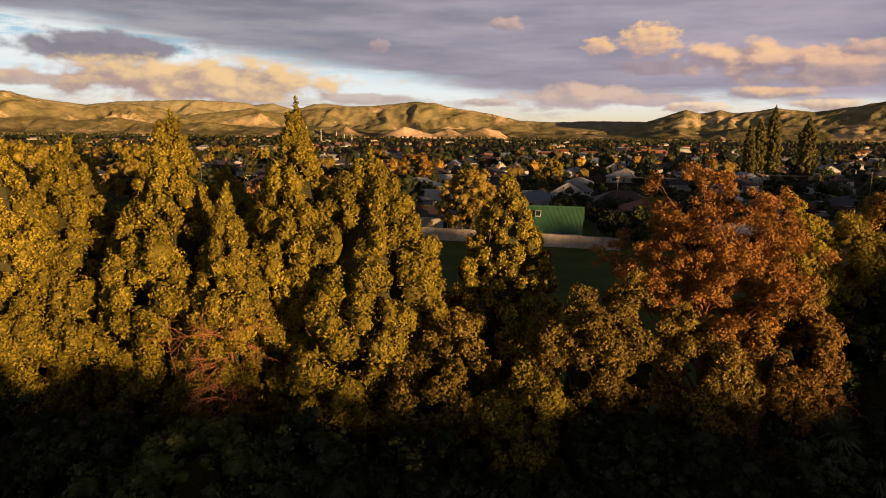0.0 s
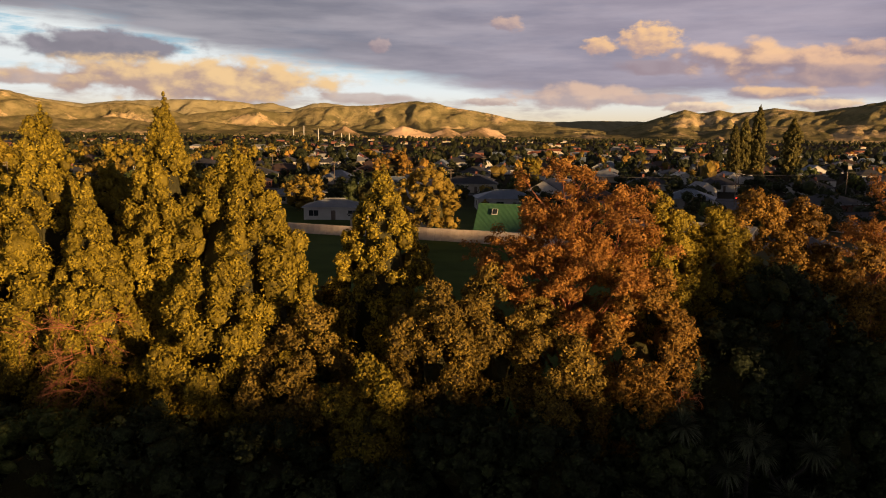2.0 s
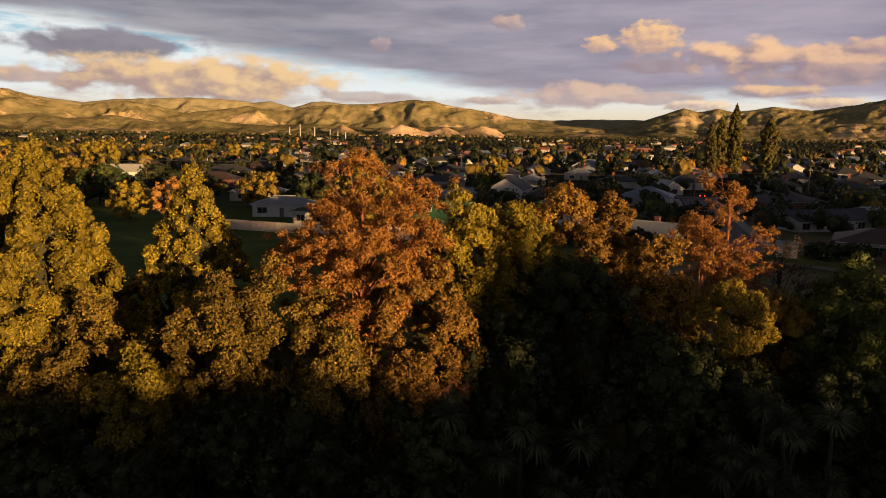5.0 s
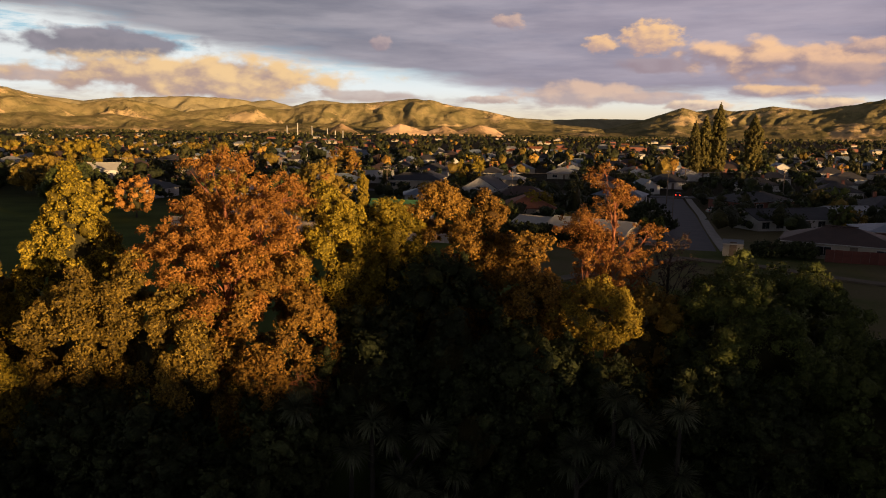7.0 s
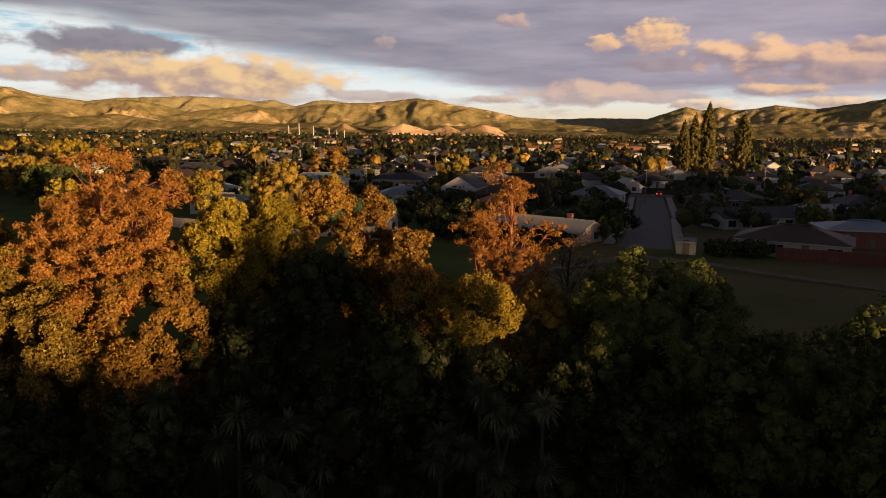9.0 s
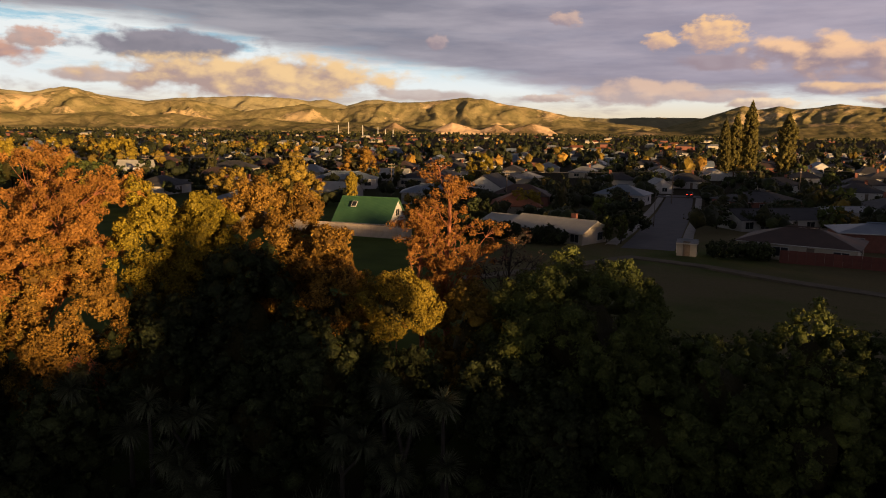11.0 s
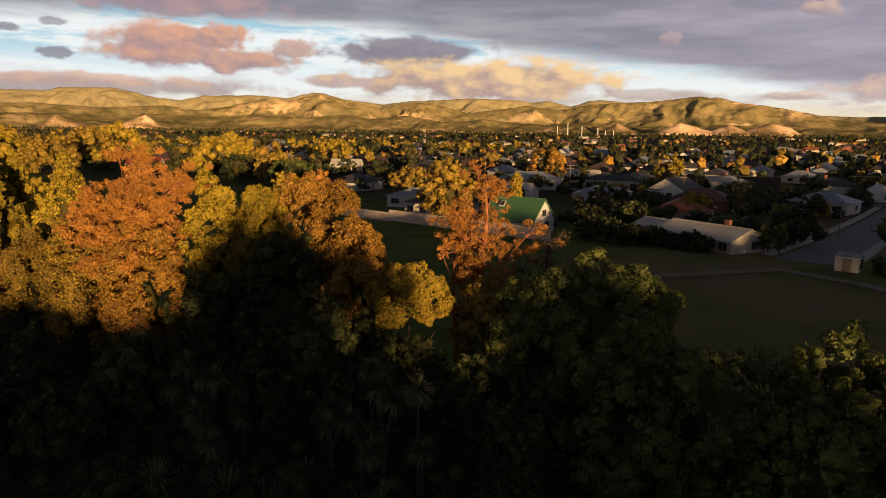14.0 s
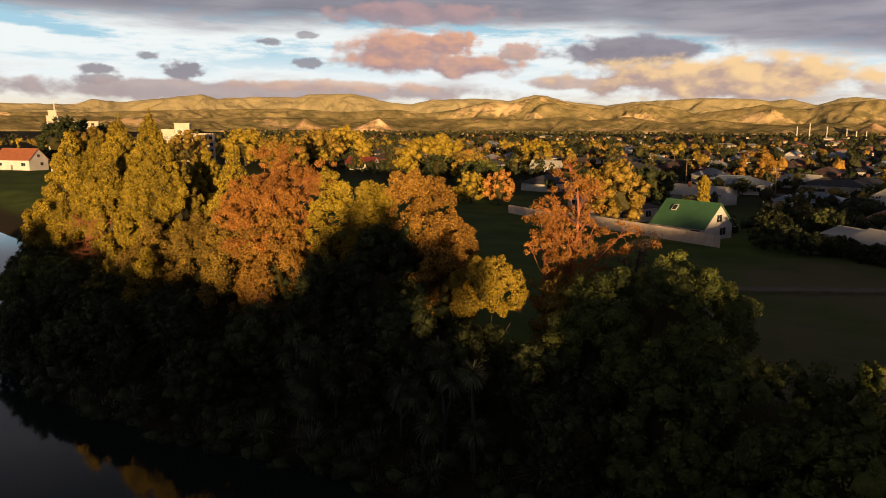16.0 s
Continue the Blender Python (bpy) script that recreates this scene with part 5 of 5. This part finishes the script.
def west_woods(n, seed, mat, label, x0, x1, y0, y1, hmin, hmax):
    """Tall garden and river trees west of the field."""
    rng = np.random.default_rng(seed)
    b = Build()
    i = 0
    while i < n:
        x, y = x1 - (x1 - x0) * rng.random() ** 1.2, rng.uniform(y0, y1)
        if y < 100 - 0.36 * (x + 100) and y < 205:
            continue
        i += 1
        h = rng.uniform(hmin, hmax)
        r = h * rng.uniform(0.35, 0.5)
        c = np.array([x, y, h * 0.52 - 2.3]) + rng.normal(0, 0.42, (9, 3)) * (r, r, h * 0.32)
        puffs(b, rng, c, rng.uniform(0.22, 0.55, 9) * r, 0.65, 0.8, 0.7, 0.8, [np.array([0.4, -0.5, 0.77])] * 9, 1.0)
    tagged(new("west_trees", b.mesh("west_trees", M[mat])), label, "trees", kind="stuff")


west_woods(230, 41, "olive", "olive trees west of the field", -900, -120, 212, 620, 6, 11)
# gold tone here carries the yellow that low sun gives these crowns
west_woods(110, 42, "gold", "trees west of the field, the gold of low sun in their leaf colour", -700, -110, 212, 520, 6, 12)
west_woods(260, 43, "town", "dark trees west of the field", -1500, -250, 200, 900, 7, 12)
far_woods("far_trees", 1900, 380, 1700, 1, "town", "dark garden trees across the far town", 4.5, 9)
far_woods("far_trees", 130, 300, 1300, 2, "autumn", "orange-brown garden trees across the far town", 4, 8.5)
far_woods("far_trees", 1500, 1500, 3250, 3, "town", "distant trees at the foot of the hills", 7, 13)
far_woods("far_trees", 200, 280, 1300, 4, "olive", "olive garden trees across the far town", 5, 9)


def far_roofs(n, seed, mat, wall):
    rng = np.random.default_rng(seed)
    b, w = Build(), Build()
    for i in range(n):
        y = 600 + 1500 * rng.random() ** 1.3
        x = rng.uniform(-1.0 * y, 0.62 * y)
        a, d = rng.uniform(6, 11), rng.uniform(4, 5.5)
        e = rng.uniform(0.4, 2.0)
        w.box(x - a, y - d, -2.6, x + a, y + d, e)
        b.add([(x - a - 0.4, y - d - 0.4, e), (x + a + 0.4, y - d - 0.4, e), (x + a + 0.4, y + d + 0.4, e), (x - a - 0.4, y + d + 0.4, e), (x - a * 0.5, y, e + 2.2), (x + a * 0.5, y, e + 2.2)], [(0, 1, 5, 4), (2, 3, 4, 5)])
        b.add([(x + a + 0.4, y - d - 0.4, e), (x + a + 0.4, y + d + 0.4, e), (x + a * 0.5, y, e + 2.2)], [(0, 1, 2)])
        b.add([(x - a - 0.4, y + d + 0.4, e), (x - a - 0.4, y - d - 0.4, e), (x - a * 0.5, y, e + 2.2)], [(0, 1, 2)])
    t = thing("far_houses", "distant houses scattered among trees", "houses", kind="stuff")
    part("walls", w, M[wall], t), part("roofs", b, M[mat], t)


far_roofs(34, 11, "grey_roof", "cream")
far_roofs(34, 12, "orange_roof", "cream")
far_roofs(50, 13, "slate_roof", "brick")


def poplar(at, height, radius, seed):
    t = conifer(at, height, radius, seed, "poplar", 0.6, 2.6, 1.0, "tall narrow poplar in dark olive leaf", 0.10, "poplars", 3.0, (0.5, 0.16, 1.3), 3)
    t.name = "poplar"
    return t


for i, (x, y, h, r) in enumerate(((138.7, 333, 33.0, 3.0), (133.0, 333.5, 28.2, 2.9), (127.6, 331, 25.2, 2.4), (156.0, 337, 28.5, 3.3))):
    poplar((x, y, -2.5), h, r, 81 + i)


def car(x, y, turn, paint="slate_roof", lit=True, label="dark hatchback stopped at the street end, tail lights lit"):
    """A small hatchback; tail lights may be on."""
    t = thing("car", label, "car", (x, y, gz(x, y) + 0.06), turn)
    b = Build()
    prof = [(-2.0, 0.35), (-2.05, 0.8), (-1.75, 0.95), (-1.2, 1.42), (0.5, 1.45), (1.15, 0.98), (1.95, 0.85), (2.05, 0.4)]
    n = len(prof)
    v = [(px, s * (0.82 if pz < 1.2 else 0.68), pz) for s in (-1, 1) for px, pz in prof]
    b.add(v, [(i, i + 1, n + i + 1, n + i) for i in range(n - 1)] + [(n - 1, 0, n, 2 * n - 1)])
    b.face(np.array([list(range(n))[::-1], list(range(n, 2 * n))]))
    part("body", b, M[paint], t)
    g = Build()
    g.add([(-1.72, -0.7, 0.98), (-1.72, 0.7, 0.98), (-1.24, 0.6, 1.39), (-1.24, -0.6, 1.39)], [(0, 3, 2, 1)])
    part("rear_window", g, M["glass"], t)
    for wx in (-1.3, 1.3):
        for wy in (-0.82, 0.82):
            w = Build()
            w.tube([(wx, wy - 0.1, 0.31), (wx, wy + 0.1, 0.31)], [0.31, 0.31], 14)
            part("wheel", w, M["asphalt"], t, "black rubber wheel")
    m, N, bs = material("tail_light", 0.3)
    N.set(bs, "Base Color", (0.6, 0.02, 0.01, 1)), N.set(bs, "Emission Color", (1, 0.05, 0.02, 1)), N.set(bs, "Emission Strength", 2.5 if lit else 0.0)
    for wy in (-0.62, 0.62):
        l = Build()
        l.box(-2.09, wy - 0.16, 0.68, -2.02, wy + 0.16, 0.86)
        part("tail_light", l, m, t, "glowing red tail light" if lit else "red tail light")


car(89.2, 218, 72)
car(84.0, 169.3, 15, "cream_roof", False, "pale hatchback parked in a driveway beside a brick house")


# ---- poles, wires and distant buildings ----
def pole(x, y, h, turn=0.0, arms=2, lamp=False):
    t = thing("utility_pole", "weathered timber power pole with crossarms" if not lamp else "slim street lamp post beside the road", "pole", (x, y, gz(x, y)), turn, "power poles")
    b = Build()
    b.tube([(0, 0, -0.3), (0, 0, h)], [0.15, 0.10] if not lamp else [0.08, 0.05], 7)
    part("shaft", b, M["wood"], t)
    for k in range(0 if lamp else arms):
        a = Build()
        a.box(-1.1, -0.06, h - 0.45 - 0.8 * k, 1.1, 0.06, h - 0.3 - 0.8 * k)
        arm = part("crossarm", a, M["wood"], t)
        for q in (-0.95, -0.4, 0.4, 0.95):
            n = Build()
            n.tube([(q, 0, h - 0.3 - 0.8 * k), (q, 0, h - 0.12 - 0.8 * k)], [0.05, 0.03], 6)
            part("insulator", n, M["white"], arm)
    if lamp or arms == 1:
        a = Build()
        a.tube([(0, 0, h - 1.0), (0.9, -0.3, h - 0.35), (1.9, -0.6, h - 0.25)], [0.035, 0.03, 0.03], 6)
        ar = part("lamp_arm", a, M["wood"], t)
        l = Build()
        l.box(1.8, -0.72, h - 0.34, 2.4, -0.5, h - 0.22)
        part("lantern", l, M["white"], ar)
    return t


POLES = [(-126.6, 207.9, 9.0), (-81, 221.6, 9.2), (-35.3, 235.8, 9.4), (4, 199, 9.0), (36.9, 171.3, 8.9), (79.4, 194.1, 9.0), (117.8, 213, 9.2), (160.6, 208.6, 9.2)]
for i, (x, y, h) in enumerate(POLES):
    pole(x, y, h, 35 if i % 2 else 60, 1 if i in (2, 5) else 2)
pole(65.2, 137.4, 6.2, 0, 0, True), pole(-82.8, 333.3, 9, 20), pole(15.4, 333.8, 9, 20), pole(112.6, 333.4, 9, 20), pole(98.6, 244.1, 8, 10)
for a, c in zip(POLES, POLES[1:]):
    for k in (-0.9, 0.0, 0.9):
        w = Build()
        n = 9
        pts = [(a[0] + (c[0] - a[0]) * q / n + k * 0.6, a[1] + (c[1] - a[1]) * q / n + k * 0.7, a[2] + gz(a[0], a[1]) + (c[2] + gz(c[0], c[1]) - a[2] - gz(a[0], a[1])) * q / n - 0.2 - 2.4 * (q / n) * (1 - q / n)) for q in range(n + 1)]
        w.tube(pts, [0.022] * (n + 1), 4)
        tagged(new("power_line", w.mesh("power_line", M["slate_roof"])), "thin sagging power line between timber poles", "cable", "power lines")


def block(name, x, y, turn, label, boxes, mat="white"):
    """A larger building in steps, with bands of windows."""
    t = thing(name, label, "building", (x, y, 0), turn)
    for x0, x1, y0, y1, h in boxes:
        b = Build()
        b.box(x0, y0, -0.2, x1, y1, h)
        b.box(x0 - 0.2, y0 - 0.2, h, x1 + 0.2, y1 + 0.2, h + 0.5)
        wl = part("wall", b, M[mat], t)
        for z in np.arange(1.8, h - 1.0, 3.2):
            for q in np.arange(x0 + 1.2, x1 - 1.0, 3.0):
                w = Build()
                w.box(q, y0 - 0.06, z - 0.7, q + 1.7, y0 + 0.05, z + 0.7)
                part("window", w, M["glass"], wl)
    return t


block("tower_building", -368, 176, 65, "pale hospital-like block with a stepped tower and mast", [(-10, 10, -7, 7, 19), (-16, -10.2, -5, 5, 22), (-15.2, -11, -2, 0.6, 25)], "cream")
block("office_building", -272, 190, 55, "pale flat-roofed building with a raised block", [(-12, 12, -6, 6, 13), (-6, 1, -5, 4, 18), (-12, -6.2, -5, 5, 15)], "cream")
mast = Build()
mast.tube([(0, 0, -2.5), (0, 0, 4)], [0.4, 0.2], 6)
mo = new("antenna_mast", mast.mesh("antenna_mast", M["white"]))
mo.matrix_basis = pose(-373, 165, 27.2)
tagged(mo, "white antenna mast on the tower roof", "mast")
house("house", (-245.4, 104.8, -0.1), 30, 15.7, 9.8, 4, 8, "orange_roof", "white", "white house with an orange gabled roof by the river", chimney=False, windows=3)
house("house", (-224.4, 115.1, -0.4), 20, 11.8, 7.9, 3, 5.5, "grey_roof", "white", "low white house by the river")
for i, (az_, d, h) in enumerate(((-14.6, 1800, 28), (-13.8, 1800, 35), (-12.7, 1780, 28), (-11.5, 1820, 23), (-10.9, 1800, 18), (-10.3, 1800, 18))):
    s = Build()
    s.tube([(0, 0, 0), (0, 0, h)], [1.3, 1.0], 10)
    so = new("factory_chimney", s.mesh("factory_chimney", M["white"]))
    so.matrix_basis = pose(30 + d * math.sin(radians(az_)), 3 + d * math.cos(radians(az_)), -2.5)
    tagged(so, "slim white factory chimney far across the town", "chimney", "factory chimneys")
